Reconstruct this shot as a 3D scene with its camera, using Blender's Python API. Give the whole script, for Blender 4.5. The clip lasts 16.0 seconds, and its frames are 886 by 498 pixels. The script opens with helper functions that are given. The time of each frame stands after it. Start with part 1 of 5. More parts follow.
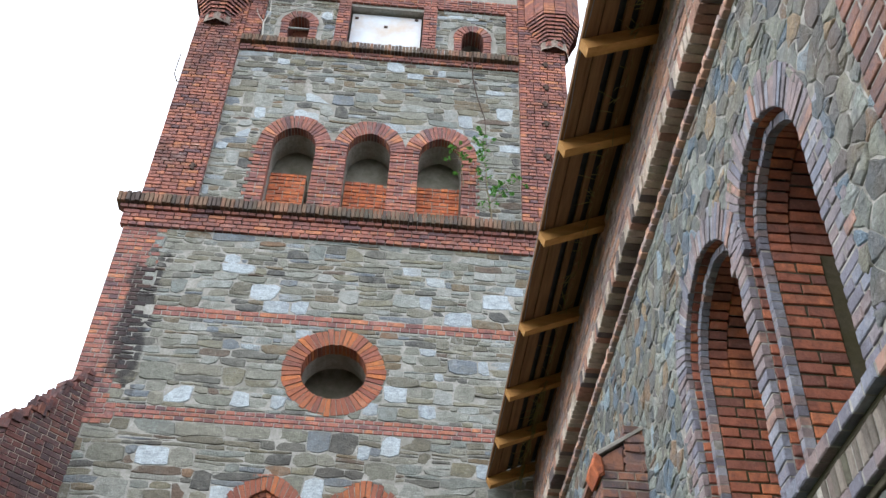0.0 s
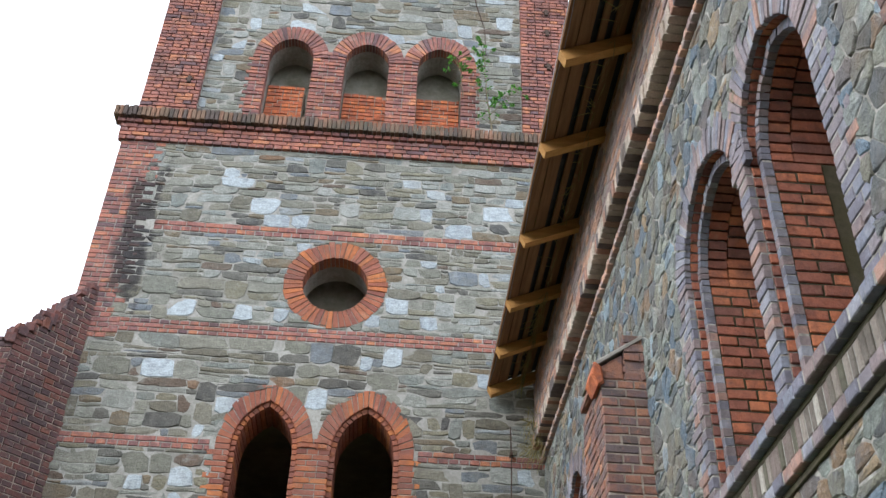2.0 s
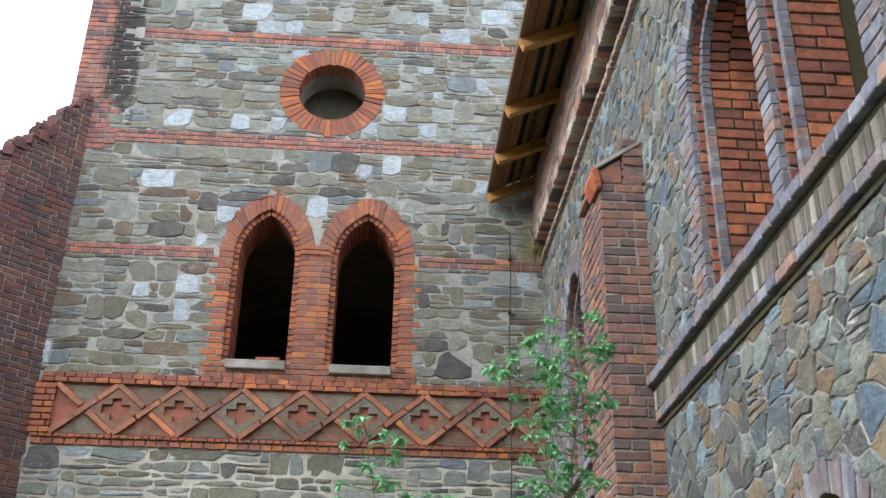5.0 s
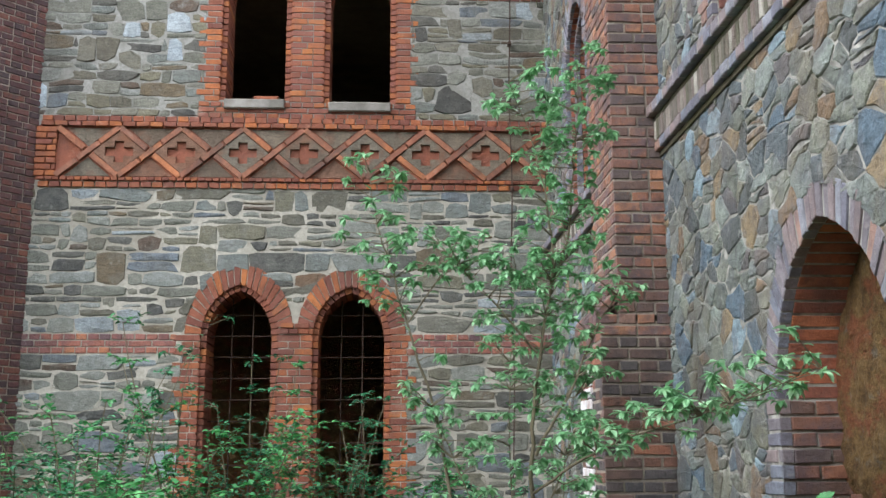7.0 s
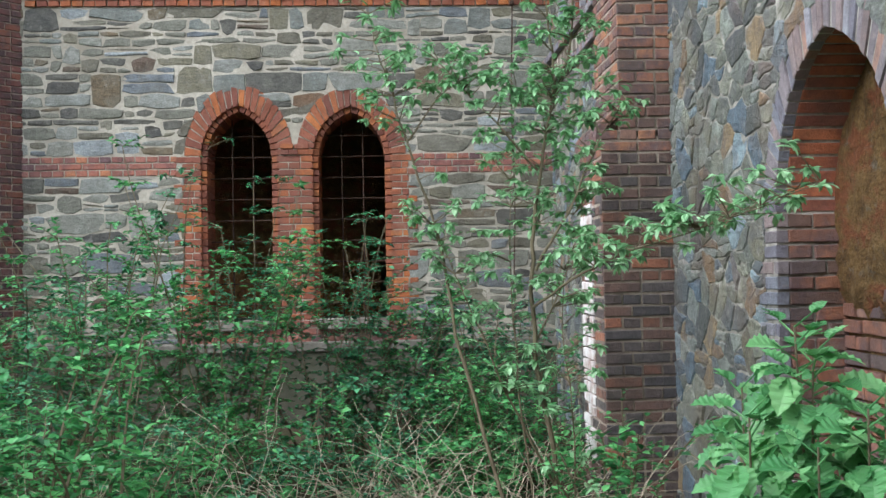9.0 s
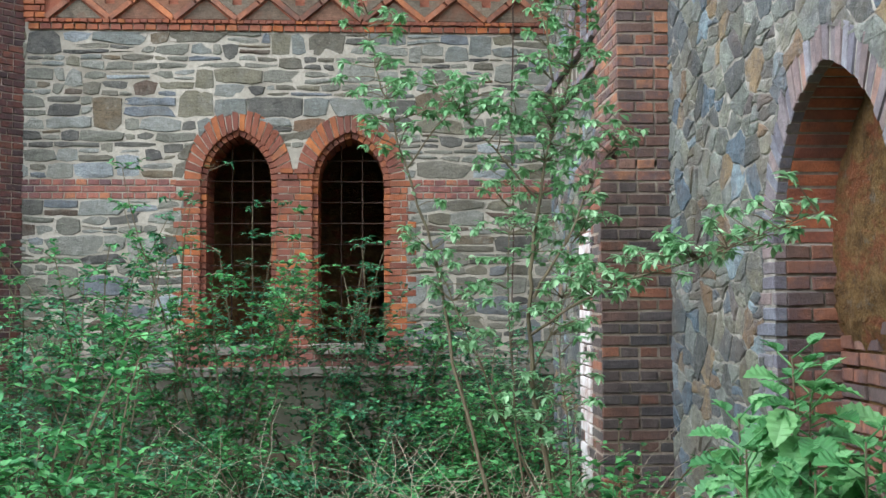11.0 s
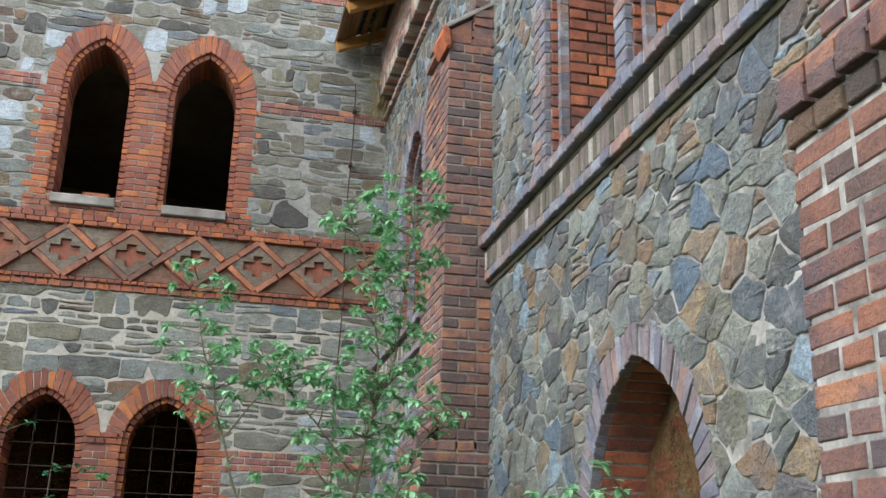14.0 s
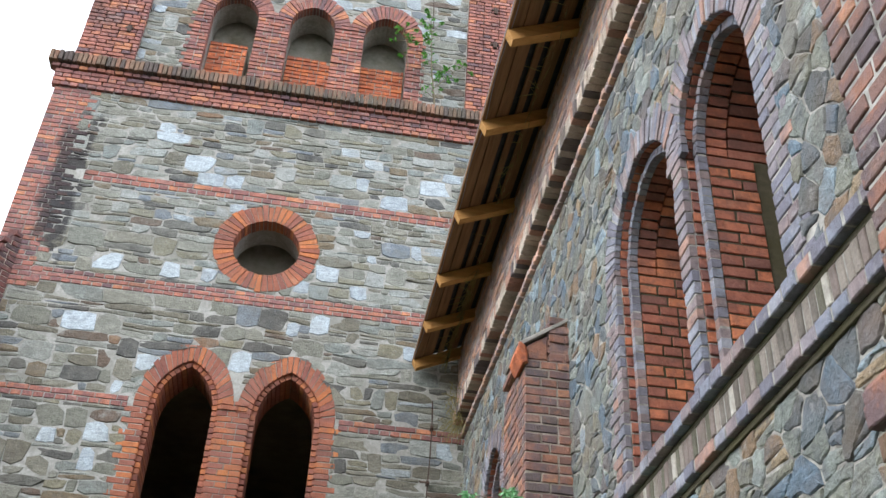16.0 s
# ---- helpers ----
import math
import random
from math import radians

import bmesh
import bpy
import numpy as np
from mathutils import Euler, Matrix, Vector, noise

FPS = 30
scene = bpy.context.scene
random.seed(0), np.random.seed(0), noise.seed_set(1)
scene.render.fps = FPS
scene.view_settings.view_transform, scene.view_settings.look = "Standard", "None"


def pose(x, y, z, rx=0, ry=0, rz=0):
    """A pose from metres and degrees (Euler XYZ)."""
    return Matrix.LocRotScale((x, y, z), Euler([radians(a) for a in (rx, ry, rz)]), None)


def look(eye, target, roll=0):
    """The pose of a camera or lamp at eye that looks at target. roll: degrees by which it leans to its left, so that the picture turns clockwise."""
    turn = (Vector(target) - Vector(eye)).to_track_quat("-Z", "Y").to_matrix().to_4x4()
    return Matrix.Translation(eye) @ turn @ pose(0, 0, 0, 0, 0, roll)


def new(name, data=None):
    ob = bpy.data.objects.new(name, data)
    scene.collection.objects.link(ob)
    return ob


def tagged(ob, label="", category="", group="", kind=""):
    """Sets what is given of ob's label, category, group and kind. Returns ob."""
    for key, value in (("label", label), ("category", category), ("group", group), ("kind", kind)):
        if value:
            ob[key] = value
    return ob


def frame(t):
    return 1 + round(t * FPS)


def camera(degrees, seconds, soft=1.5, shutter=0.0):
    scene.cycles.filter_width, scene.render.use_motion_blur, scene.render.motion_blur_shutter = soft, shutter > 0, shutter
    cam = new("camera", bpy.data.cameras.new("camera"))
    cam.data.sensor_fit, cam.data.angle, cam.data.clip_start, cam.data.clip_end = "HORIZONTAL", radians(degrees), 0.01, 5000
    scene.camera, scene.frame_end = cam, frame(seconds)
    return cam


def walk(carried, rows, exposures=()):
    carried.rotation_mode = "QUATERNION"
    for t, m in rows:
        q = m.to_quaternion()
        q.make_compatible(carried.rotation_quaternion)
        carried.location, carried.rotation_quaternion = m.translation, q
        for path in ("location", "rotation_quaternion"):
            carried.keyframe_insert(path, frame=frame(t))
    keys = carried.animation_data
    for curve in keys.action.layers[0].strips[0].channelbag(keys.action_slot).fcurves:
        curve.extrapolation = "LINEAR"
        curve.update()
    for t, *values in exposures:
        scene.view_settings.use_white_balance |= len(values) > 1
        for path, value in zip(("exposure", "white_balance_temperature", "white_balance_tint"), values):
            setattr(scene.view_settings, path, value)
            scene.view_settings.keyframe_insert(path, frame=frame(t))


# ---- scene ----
# camera: stands on one spot, tilts down, then pans and tilts up again
cam = camera(46.84, 16.0)
EYE = (0.0, 0.0, 1.6)
PATH = [
    (0.0, pose(*EYE, 131.9, -2.04, -4.32)),
    (0.5, pose(*EYE, 130.84, -1.97, -4.25)),
    (1.0, pose(*EYE, 129.95, -1.92, -4.19)),
    (1.5, pose(*EYE, 128.21, -1.81, -4.09)),
    (2.0, pose(*EYE, 126.99, -1.72, -4.03)),
    (2.5, pose(*EYE, 125.72, -1.67, -3.98)),
    (3.0, pose(*EYE, 124.26, -1.54, -3.9)),
    (3.5, pose(*EYE, 121.86, -1.38, -3.8)),
    (4.0, pose(*EYE, 120.15, -1.23, -3.71)),
    (4.2, pose(*EYE, 119.26, -1.21, -3.7)),
    (6.3, pose(*EYE, 107.86, -0.23, -3.39)),
    (6.5, pose(*EYE, 105.68, -0.07, -3.32)),
    (7.0, pose(*EYE, 101.42, 0.25, -3.24)),
    (7.5, pose(*EYE, 97.56, 0.61, -3.17)),
    (8.0, pose(*EYE, 94.07, 0.85, -3.15)),
    (8.5, pose(*EYE, 91.86, 1.04, -3.13)),
    (8.7, pose(*EYE, 91.28, 1.06, -3.14)),
    (10.8, pose(*EYE, 92.11, 0.36, -3.22)),
    (11.0, pose(*EYE, 92.77, 0.27, -3.26)),
    (11.5, pose(*EYE, 94.01, 0.22, -3.35)),
    (12.0, pose(*EYE, 94.47, 0.05, -5.04)),
    (12.5, pose(*EYE, 94.97, -0.23, -10.21)),
    (13.0, pose(*EYE, 97.71, -0.47, -13.14)),
    (13.5, pose(*EYE, 103.28, -0.92, -13.72)),
    (14.0, pose(*EYE, 108.23, -1.46, -13.49)),
    (14.5, pose(*EYE, 112.96, -1.85, -13.47)),
    (15.0, pose(*EYE, 117.94, -2.2, -12.76)),
    (15.5, pose(*EYE, 121.63, -2.38, -11.18)),
    (16.0, pose(*EYE, 125.67, -2.62, -9.31)),
]
walk(cam, PATH, [(0.0, 1.0), (3.0, 1.05), (4.0, 1.11), (7.0, 1.20), (8.5, 1.21), (11.0, 1.28), (12.5, 1.28), (14.5, 1.14), (16.0, 1.24)])

# ---- light ----
world = bpy.data.worlds.new("overcast_sky")
scene.world = world
world.use_nodes = True
wn, wl = world.node_tree.nodes, world.node_tree.links
sky = wn.new("ShaderNodeTexSky")
sky.sky_type, sky.sun_disc = "NISHITA", False
sky.sun_elevation, sky.sun_rotation = radians(30), radians(238)
cloud = wn.new("ShaderNodeMix")
cloud.data_type = "RGBA"
cloud.inputs[0].default_value = 0.93
cloud.inputs[7].default_value = (10.0, 10.6, 11.8, 1)
wl.new(sky.outputs[0], cloud.inputs[6])
bg = wn["Background"]
bg.inputs[1].default_value = 0.13
wl.new(cloud.outputs[2], bg.inputs[0])
sun = new("sun", bpy.data.lights.new("sun", "SUN"))
sun.data.energy, sun.data.angle, sun.data.color = 1.0, radians(30), (1.0, 0.98, 0.95)
sun.matrix_world = look((-14, -8, 9.5), (0, 0, 0))


# ---- materials ----
class Mat:
    """A small builder for node materials."""

    def __init__(self, name, rough=0.85, metal=0.0):
        self.m = bpy.data.materials.new(name)
        self.m.use_nodes = True
        self.n, self.l = self.m.node_tree.nodes, self.m.node_tree.links
        self.b = self.n["Principled BSDF"]
        self.b.inputs["Roughness"].default_value = rough
        self.b.inputs["Metallic"].default_value = metal
        self.b.inputs["Specular IOR Level"].default_value = 0.3
        self.pos = self.n.new("ShaderNodeNewGeometry")

    def link(self, a, b):
        self.l.new(a, b)

    def noise(self, scale, detail=4.0, rough=0.6, stretch=(1, 1, 1)):
        mp = self.n.new("ShaderNodeMapping")
        mp.inputs["Scale"].default_value = stretch
        self.link(self.pos.outputs["Position"], mp.inputs["Vector"])
        t = self.n.new("ShaderNodeTexNoise")
        t.inputs["Scale"].default_value, t.inputs["Detail"].default_value = scale, detail
        t.inputs["Roughness"].default_value = rough
        self.link(mp.outputs[0], t.inputs["Vector"])
        return t.outputs["Fac"]

    def ramp(self, fac, stops, mode="LINEAR"):
        r = self.n.new("ShaderNodeValToRGB")
        r.color_ramp.interpolation = mode
        e = r.color_ramp.elements
        while len(e) < len(stops):
            e.new(0.5)
        for k, (p, c) in zip(e, stops):
            k.position = p
            k.color = (*c, 1) if len(c) == 3 else c
        self.link(fac, r.inputs[0])
        return r.outputs[0]

    def random(self):
        """One random number per piece, whether it is an object or an island."""
        o = self.n.new("ShaderNodeObjectInfo")
        a = self.math("ADD", o.outputs["Random"], self.pos.outputs["Random Per Island"])
        return self.math("FRACT", a)

    def math(self, op, a, b=None, c=None):
        k = self.n.new("ShaderNodeMath")
        k.operation = op
        for i, v in enumerate((a, b, c)):
            if v is None:
                continue
            if isinstance(v, (int, float)):
                k.inputs[i].default_value = v
            else:
                self.link(v, k.inputs[i])
        return k.outputs[0]

    def mix(self, fac, a, b, mode="MIX"):
        k = self.n.new("ShaderNodeMix")
        k.data_type, k.blend_type = "RGBA", mode
        for i, v in ((0, fac), (6, a), (7, b)):
            if isinstance(v, (int, float)):
                k.inputs[i].default_value = v
            elif isinstance(v, tuple):
                k.inputs[i].default_value = (*v, 1)
            else:
                self.link(v, k.inputs[i])
        return k.outputs[2]

    def bump(self, height, strength=0.5, dist=0.01):
        k = self.n.new("ShaderNodeBump")
        k.inputs["Strength"].default_value, k.inputs["Distance"].default_value = strength, dist
        self.link(height, k.inputs["Height"])
        self.link(k.outputs[0], self.b.inputs["Normal"])

    def colour(self, c):
        self.link(c, self.b.inputs["Base Color"])
        return self.m


def grey(v):
    return (v, v, v)


def masonry(name, stops, patch, patch_scale, patch_amount, grain=60.0, rough=0.88, bump=0.85, speckle=0.45, flash=6.5, tint=None, layers=False, soot=None, burn=None, pale=None, blotch=0.8):
    """Pieces of many colours with grain, and stains that run over several pieces."""
    k = Mat(name, rough)
    base = k.ramp(k.random(), stops, "CONSTANT")
    fine = k.noise(grain, 6, 0.7)
    mid = k.noise(9.0, 5, 0.65)
    c = k.mix(0.8, base, k.ramp(mid, [(0.25, grey(0.62)), (0.5, grey(1.0)), (0.75, grey(1.3))]), "MULTIPLY")
    c = k.mix(speckle, c, k.ramp(fine, [(0.3, grey(0.6)), (0.7, grey(1.35))]), "MULTIPLY")
    if layers:
        c = k.mix(0.8, c, k.ramp(k.noise(14.0, 6, 0.75, (0.6, 0.6, 3.0)), [(0.32, grey(0.55)), (0.5, grey(1.0)), (0.72, grey(1.3))]), "MULTIPLY")
    if burn:
        c = k.mix(k.ramp(k.noise(flash, 6, 0.7), [(0.46, grey(0.0)), (0.6, grey(blotch))]), c, burn)
        c = k.mix(k.ramp(k.noise(17.0, 4, 0.6), [(0.6, grey(0.0)), (0.72, grey(0.68 * blotch))]), c, pale or (0.42, 0.36, 0.32))
    stain = k.ramp(k.noise(patch_scale, 5, 0.6), [(0.5, grey(0.0)), (0.68, grey(patch_amount))])
    c = k.mix(stain, c, patch)
    if tint:
        lime = k.ramp(k.noise(2.3, 6, 0.75), [(0.6, grey(0.0)), (0.72, grey(0.5))])
        c = k.mix(lime, c, tint)
    if soot:
        # black streaks below the cornice, at the toothed edge of the corner bricks
        x0, dx, z0, dz = soot
        sp = k.n.new("ShaderNodeSeparateXYZ")
        k.link(k.pos.outputs["Position"], sp.inputs[0])
        fx = k.math("SUBTRACT", 1.0, k.math("DIVIDE", k.math("ABSOLUTE", k.math("SUBTRACT", sp.outputs[0], x0)), dx))
        fz = k.math("SUBTRACT", 1.0, k.math("DIVIDE", k.math("ABSOLUTE", k.math("SUBTRACT", sp.outputs[2], z0)), dz))
        fac = k.math("ADD", k.math("MINIMUM", fx, fz), k.math("MULTIPLY", k.math("SUBTRACT", k.noise(3.0, 5, 0.7), 0.5), 1.6))
        c = k.mix(k.ramp(fac, [(0.3, grey(0.0)), (0.55, grey(0.9))]), c, (0.028, 0.026, 0.028))
    k.bump(k.math("ADD", fine, k.math("MULTIPLY", mid, 1.4)), bump, 0.014 if layers else 0.012)
    return k.colour(c)


RED = [(0.0, (0.252, 0.084, 0.055)), (0.13, (0.300, 0.095, 0.060)), (0.26, (0.204, 0.072, 0.055)), (0.4, (0.324, 0.103, 0.062)),
       (0.54, (0.264, 0.092, 0.066)), (0.66, (0.360, 0.118, 0.062)), (0.76, (0.168, 0.067, 0.055)), (0.86, (0.432, 0.146, 0.062)), (0.93, (0.300, 0.123, 0.090))]
RED = [(p, (0.08 + c[0] * 0.86, 0.035 + c[1] * 1.05, 0.03 + c[2] * 1.15)) for p, c in RED] + [(0.965, (0.14, 0.085, 0.09))]
brick_red = masonry("red_brick", RED, (0.07, 0.045, 0.043), 0.9, 0.7, tint=(0.38, 0.30, 0.26), soot=(-3.64, 0.34, 9.9, 1.9), burn=(0.125, 0.072, 0.078), blotch=0.62)
brick_orange = masonry("orange_brick", [(0.0, (0.314, 0.105, 0.056)), (0.16, (0.247, 0.085, 0.052)), (0.32, (0.351, 0.120, 0.056)), (0.48, (0.190, 0.068, 0.050)), (0.6, (0.304, 0.108, 0.066)), (0.74, (0.418, 0.140, 0.052)), (0.86, (0.257, 0.095, 0.066)), (0.95, (0.456, 0.165, 0.060))],
                       (0.16, 0.085, 0.07), 1.9, 0.45, tint=(0.44, 0.30, 0.23), burn=(0.20, 0.085, 0.06), pale=(0.48, 0.27, 0.18), blotch=0.5)
brick_reveal = masonry("red_reveal_brick", [(0.0, (0.396, 0.138, 0.082)), (0.2, (0.288, 0.110, 0.077)), (0.4, (0.480, 0.166, 0.086)), (0.6, (0.336, 0.120, 0.079)), (0.8, (0.216, 0.094, 0.074)), (0.93, (0.528, 0.192, 0.096))],
                       (0.11, 0.06, 0.055), 1.6, 0.5, burn=(0.15, 0.075, 0.065), pale=(0.42, 0.22, 0.15), blotch=0.6)
brick_infill = masonry("bright_orange_brick", [(0.0, (0.60, 0.175, 0.070)), (0.25, (0.52, 0.150, 0.066)), (0.5, (0.64, 0.21, 0.085)), (0.75, (0.46, 0.140, 0.070))],
                       (0.2, 0.07, 0.05), 1.3, 0.4, burn=(0.24, 0.085, 0.055), pale=(0.46, 0.25, 0.17))
brick_wall_red = masonry("weathered_red_brick", [(0.0, (0.109, 0.049, 0.046)), (0.2, (0.130, 0.055, 0.047)), (0.4, (0.086, 0.044, 0.043)), (0.55, (0.146, 0.057, 0.047)), (0.7, (0.068, 0.042, 0.043)), (0.82, (0.172, 0.068, 0.047)), (0.93, (0.109, 0.057, 0.052))],
                         (0.075, 0.058, 0.06), 0.7, 0.6, tint=(0.3, 0.25, 0.24), burn=(0.07, 0.05, 0.053), pale=(0.26, 0.17, 0.15))
brick_blue = masonry("dark_glazed_brick", [(0.0, (0.238, 0.212, 0.232)), (0.2, (0.187, 0.187, 0.232)), (0.4, (0.283, 0.225, 0.225)), (0.56, (0.220, 0.238, 0.292)), (0.72, (0.270, 0.205, 0.198)), (0.84, (0.301, 0.310, 0.354)), (0.94, (0.377, 0.225, 0.176))],
                     (0.09, 0.08, 0.085), 1.1, 0.4, rough=0.6, tint=(0.48, 0.46, 0.45), burn=(0.12, 0.11, 0.13), blotch=0.5)
brick_grey = masonry("greyed_cornice_brick", [(0.0, (0.483, 0.310, 0.247)), (0.25, (0.333, 0.247, 0.236)), (0.5, (0.552, 0.333, 0.241)), (0.75, (0.414, 0.333, 0.310))],
                     (0.10, 0.08, 0.06), 1.3, 0.5, tint=(0.36, 0.32, 0.27))
brick_buttress = masonry("mottled_buttress_brick", [(0.0, (0.258, 0.124, 0.087)), (0.16, (0.161, 0.100, 0.082)), (0.3, (0.323, 0.146, 0.093)), (0.44, (0.134, 0.100, 0.091)), (0.56, (0.247, 0.124, 0.093)), (0.7, (0.194, 0.106, 0.085)), (0.82, (0.409, 0.194, 0.110)), (0.93, (0.281, 0.164, 0.127))],
                         (0.08, 0.066, 0.066), 2.2, 0.5, rough=0.6, tint=(0.38, 0.33, 0.30), burn=(0.12, 0.092, 0.105), pale=(0.42, 0.17, 0.095), blotch=0.75, flash=4.0)
brick_pale = masonry("pale_washed_brick", [(0.0, (0.260, 0.227, 0.195)), (0.25, (0.156, 0.137, 0.117)), (0.5, (0.429, 0.403, 0.351)), (0.68, (0.208, 0.169, 0.150)), (0.85, (0.130, 0.124, 0.091))], (0.10, 0.095, 0.06), 2.0, 0.6)
brick_dentil = masonry("dentil_brick", [(0.0, (0.448, 0.389, 0.329)), (0.3, (0.149, 0.128, 0.128)), (0.55, (0.538, 0.448, 0.374)), (0.8, (0.389, 0.224, 0.172))], (0.16, 0.13, 0.09), 2.0, 0.4)
brick_cap = masonry("mossy_dark_brick", [(0.0, (0.12, 0.085, 0.065)), (0.3, (0.17, 0.11, 0.075)), (0.6, (0.09, 0.07, 0.062)), (0.8, (0.22, 0.12, 0.08))],
                    (0.07, 0.07, 0.05), 1.8, 0.7)
STONES = [(0.0, (0.171, 0.178, 0.150)), (0.10, (0.215, 0.220, 0.188)), (0.20, (0.112, 0.114, 0.104)), (0.28, (0.186, 0.178, 0.130)), (0.37, (0.245, 0.258, 0.230)), (0.47, (0.138, 0.132, 0.104)), (0.55, (0.186, 0.209, 0.199)), (0.63, (0.078, 0.080, 0.077)), (0.69, (0.260, 0.281, 0.265)), (0.77, (0.157, 0.126, 0.084)), (0.82, (0.155, 0.180, 0.203)), (0.88, (0.116, 0.087, 0.068)), (0.91, (0.198, 0.194, 0.158)), (0.965, (0.288, 0.329, 0.350)), (0.985, (0.186, 0.120, 0.077))]
stone_tower = masonry("grey_slate_rubble", STONES,
                      (0.16, 0.15, 0.12), 0.8, 0.35, grain=55.0, speckle=0.85, bump=1.0, layers=True, burn=(0.19, 0.19, 0.165), pale=(0.42, 0.41, 0.37), soot=(-3.56, 0.26, 9.9, 1.9), blotch=0.4, tint=(0.42, 0.44, 0.43))
stone_middle = masonry("brown_grey_rubble", [(p, (c[0] * 1.0, c[1] * 0.97, c[2] * 0.93)) for p, c in STONES],
                       (0.11, 0.095, 0.075), 0.9, 0.4, grain=55.0, speckle=0.85, bump=1.0, layers=True, burn=(0.15, 0.145, 0.125), pale=(0.36, 0.35, 0.31), blotch=0.4, tint=(0.40, 0.41, 0.39))
stone_hall = masonry("blue_grey_fieldstone", [(0.0, (0.163, 0.179, 0.154)), (0.13, (0.211, 0.238, 0.215)), (0.25, (0.120, 0.142, 0.150)), (0.36, (0.248, 0.263, 0.215)), (0.46, (0.182, 0.179, 0.138)), (0.55, (0.101, 0.110, 0.104)),
                                              (0.63, (0.123, 0.175, 0.220)), (0.72, (0.267, 0.300, 0.271)), (0.80, (0.230, 0.162, 0.104)), (0.86, (0.143, 0.132, 0.130)), (0.91, (0.287, 0.220, 0.138)), (0.95, (0.259, 0.347, 0.398))],
                     (0.19, 0.125, 0.075), 1.6, 0.4, grain=55.0, speckle=0.85, bump=1.0, layers=True, rough=0.55, burn=(0.12, 0.13, 0.145), pale=(0.46, 0.46, 0.44), blotch=0.55, tint=(0.45, 0.45, 0.43))
stone_pale = masonry("pale_blue_block_stone", [(0.0, (0.31, 0.355, 0.385)), (0.3, (0.27, 0.285, 0.27)), (0.55, (0.37, 0.42, 0.45)), (0.8, (0.25, 0.262, 0.24))],
                     (0.25, 0.25, 0.22), 1.2, 0.4, grain=50.0, speckle=0.85, bump=0.8, layers=True)
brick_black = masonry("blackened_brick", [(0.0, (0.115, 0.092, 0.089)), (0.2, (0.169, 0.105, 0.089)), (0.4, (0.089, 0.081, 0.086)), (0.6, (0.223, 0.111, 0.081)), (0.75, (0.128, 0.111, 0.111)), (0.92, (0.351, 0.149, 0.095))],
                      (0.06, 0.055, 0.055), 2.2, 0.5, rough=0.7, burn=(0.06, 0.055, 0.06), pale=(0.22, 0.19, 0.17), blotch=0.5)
brick_frieze = masonry("weathered_frieze_brick", [(0.0, (0.38, 0.155, 0.088)), (0.25, (0.30, 0.125, 0.08)), (0.5, (0.47, 0.18, 0.085)), (0.75, (0.34, 0.15, 0.095))],
                       (0.085, 0.066, 0.058), 3.0, 0.7, tint=(0.38, 0.30, 0.25), burn=(0.15, 0.08, 0.062), pale=(0.50, 0.22, 0.11), blotch=0.5, flash=5.0)
stone_frieze = masonry("brown_grey_frieze_stone", [(0.0, (0.175, 0.150, 0.115)), (0.3, (0.150, 0.115, 0.085)), (0.6, (0.195, 0.160, 0.120)), (0.85, (0.20, 0.115, 0.078))], (0.25, 0.10, 0.055), 2.6, 0.7, grain=55.0, speckle=0.85, layers=True)


def plain(name, lo, hi, scale, rough=0.9, bump=0.5, stretch=(1, 1, 1), metal=0.0, dirt=None, dirt_scale=1.0):
    k = Mat(name, rough, metal)
    f = k.noise(scale, 7, 0.7, stretch)
    c = k.ramp(f, [(0.3, lo), (0.7, hi)])
    if dirt:
        c = k.mix(k.ramp(k.noise(dirt_scale, 5, 0.65), [(0.45, grey(0.0)), (0.65, grey(0.85))]), c, dirt)
    k.bump(k.noise(scale * 3, 5, 0.7, stretch), bump, 0.008)
    return k.colour(c)


mortar_tower = plain("lime_mortar", (0.33, 0.31, 0.26), (0.55, 0.52, 0.45), 26, dirt=(0.25, 0.23, 0.185), dirt_scale=1.3)
mortar_upper = plain("grey_lime_mortar", (0.22, 0.218, 0.195), (0.40, 0.393, 0.362), 24, dirt=(0.19, 0.185, 0.16), dirt_scale=2.6)
mortar_hall = plain("grey_mortar", (0.20, 0.195, 0.175), (0.52, 0.505, 0.46), 14, dirt=(0.13, 0.125, 0.11), dirt_scale=6.0)
mortar_brick = plain("brick_joint_mortar", (0.26, 0.21, 0.17), (0.46, 0.40, 0.34), 30, dirt=(0.14, 0.11, 0.095), dirt_scale=1.2)
plaster_old = plain("old_plaster", (0.24, 0.20, 0.13), (0.36, 0.31, 0.21), 5, dirt=(0.15, 0.14, 0.12), dirt_scale=0.9)
plaster_vault = plain("grey_vault_plaster", (0.20, 0.198, 0.16), (0.36, 0.355, 0.30), 6, dirt=(0.12, 0.11, 0.07), dirt_scale=1.6)
plaster_strip = plain("beige_board", (0.15, 0.125, 0.085), (0.23, 0.195, 0.14), 6, dirt=(0.13, 0.115, 0.09), dirt_scale=2.5)
# dark joint colour, mossy and deepened for the shade under the string course
mortar_dark = plain("moss_shade_mortar", (0.045, 0.04, 0.027), (0.10, 0.088, 0.06), 16, dirt=(0.06, 0.055, 0.025), dirt_scale=3.0)


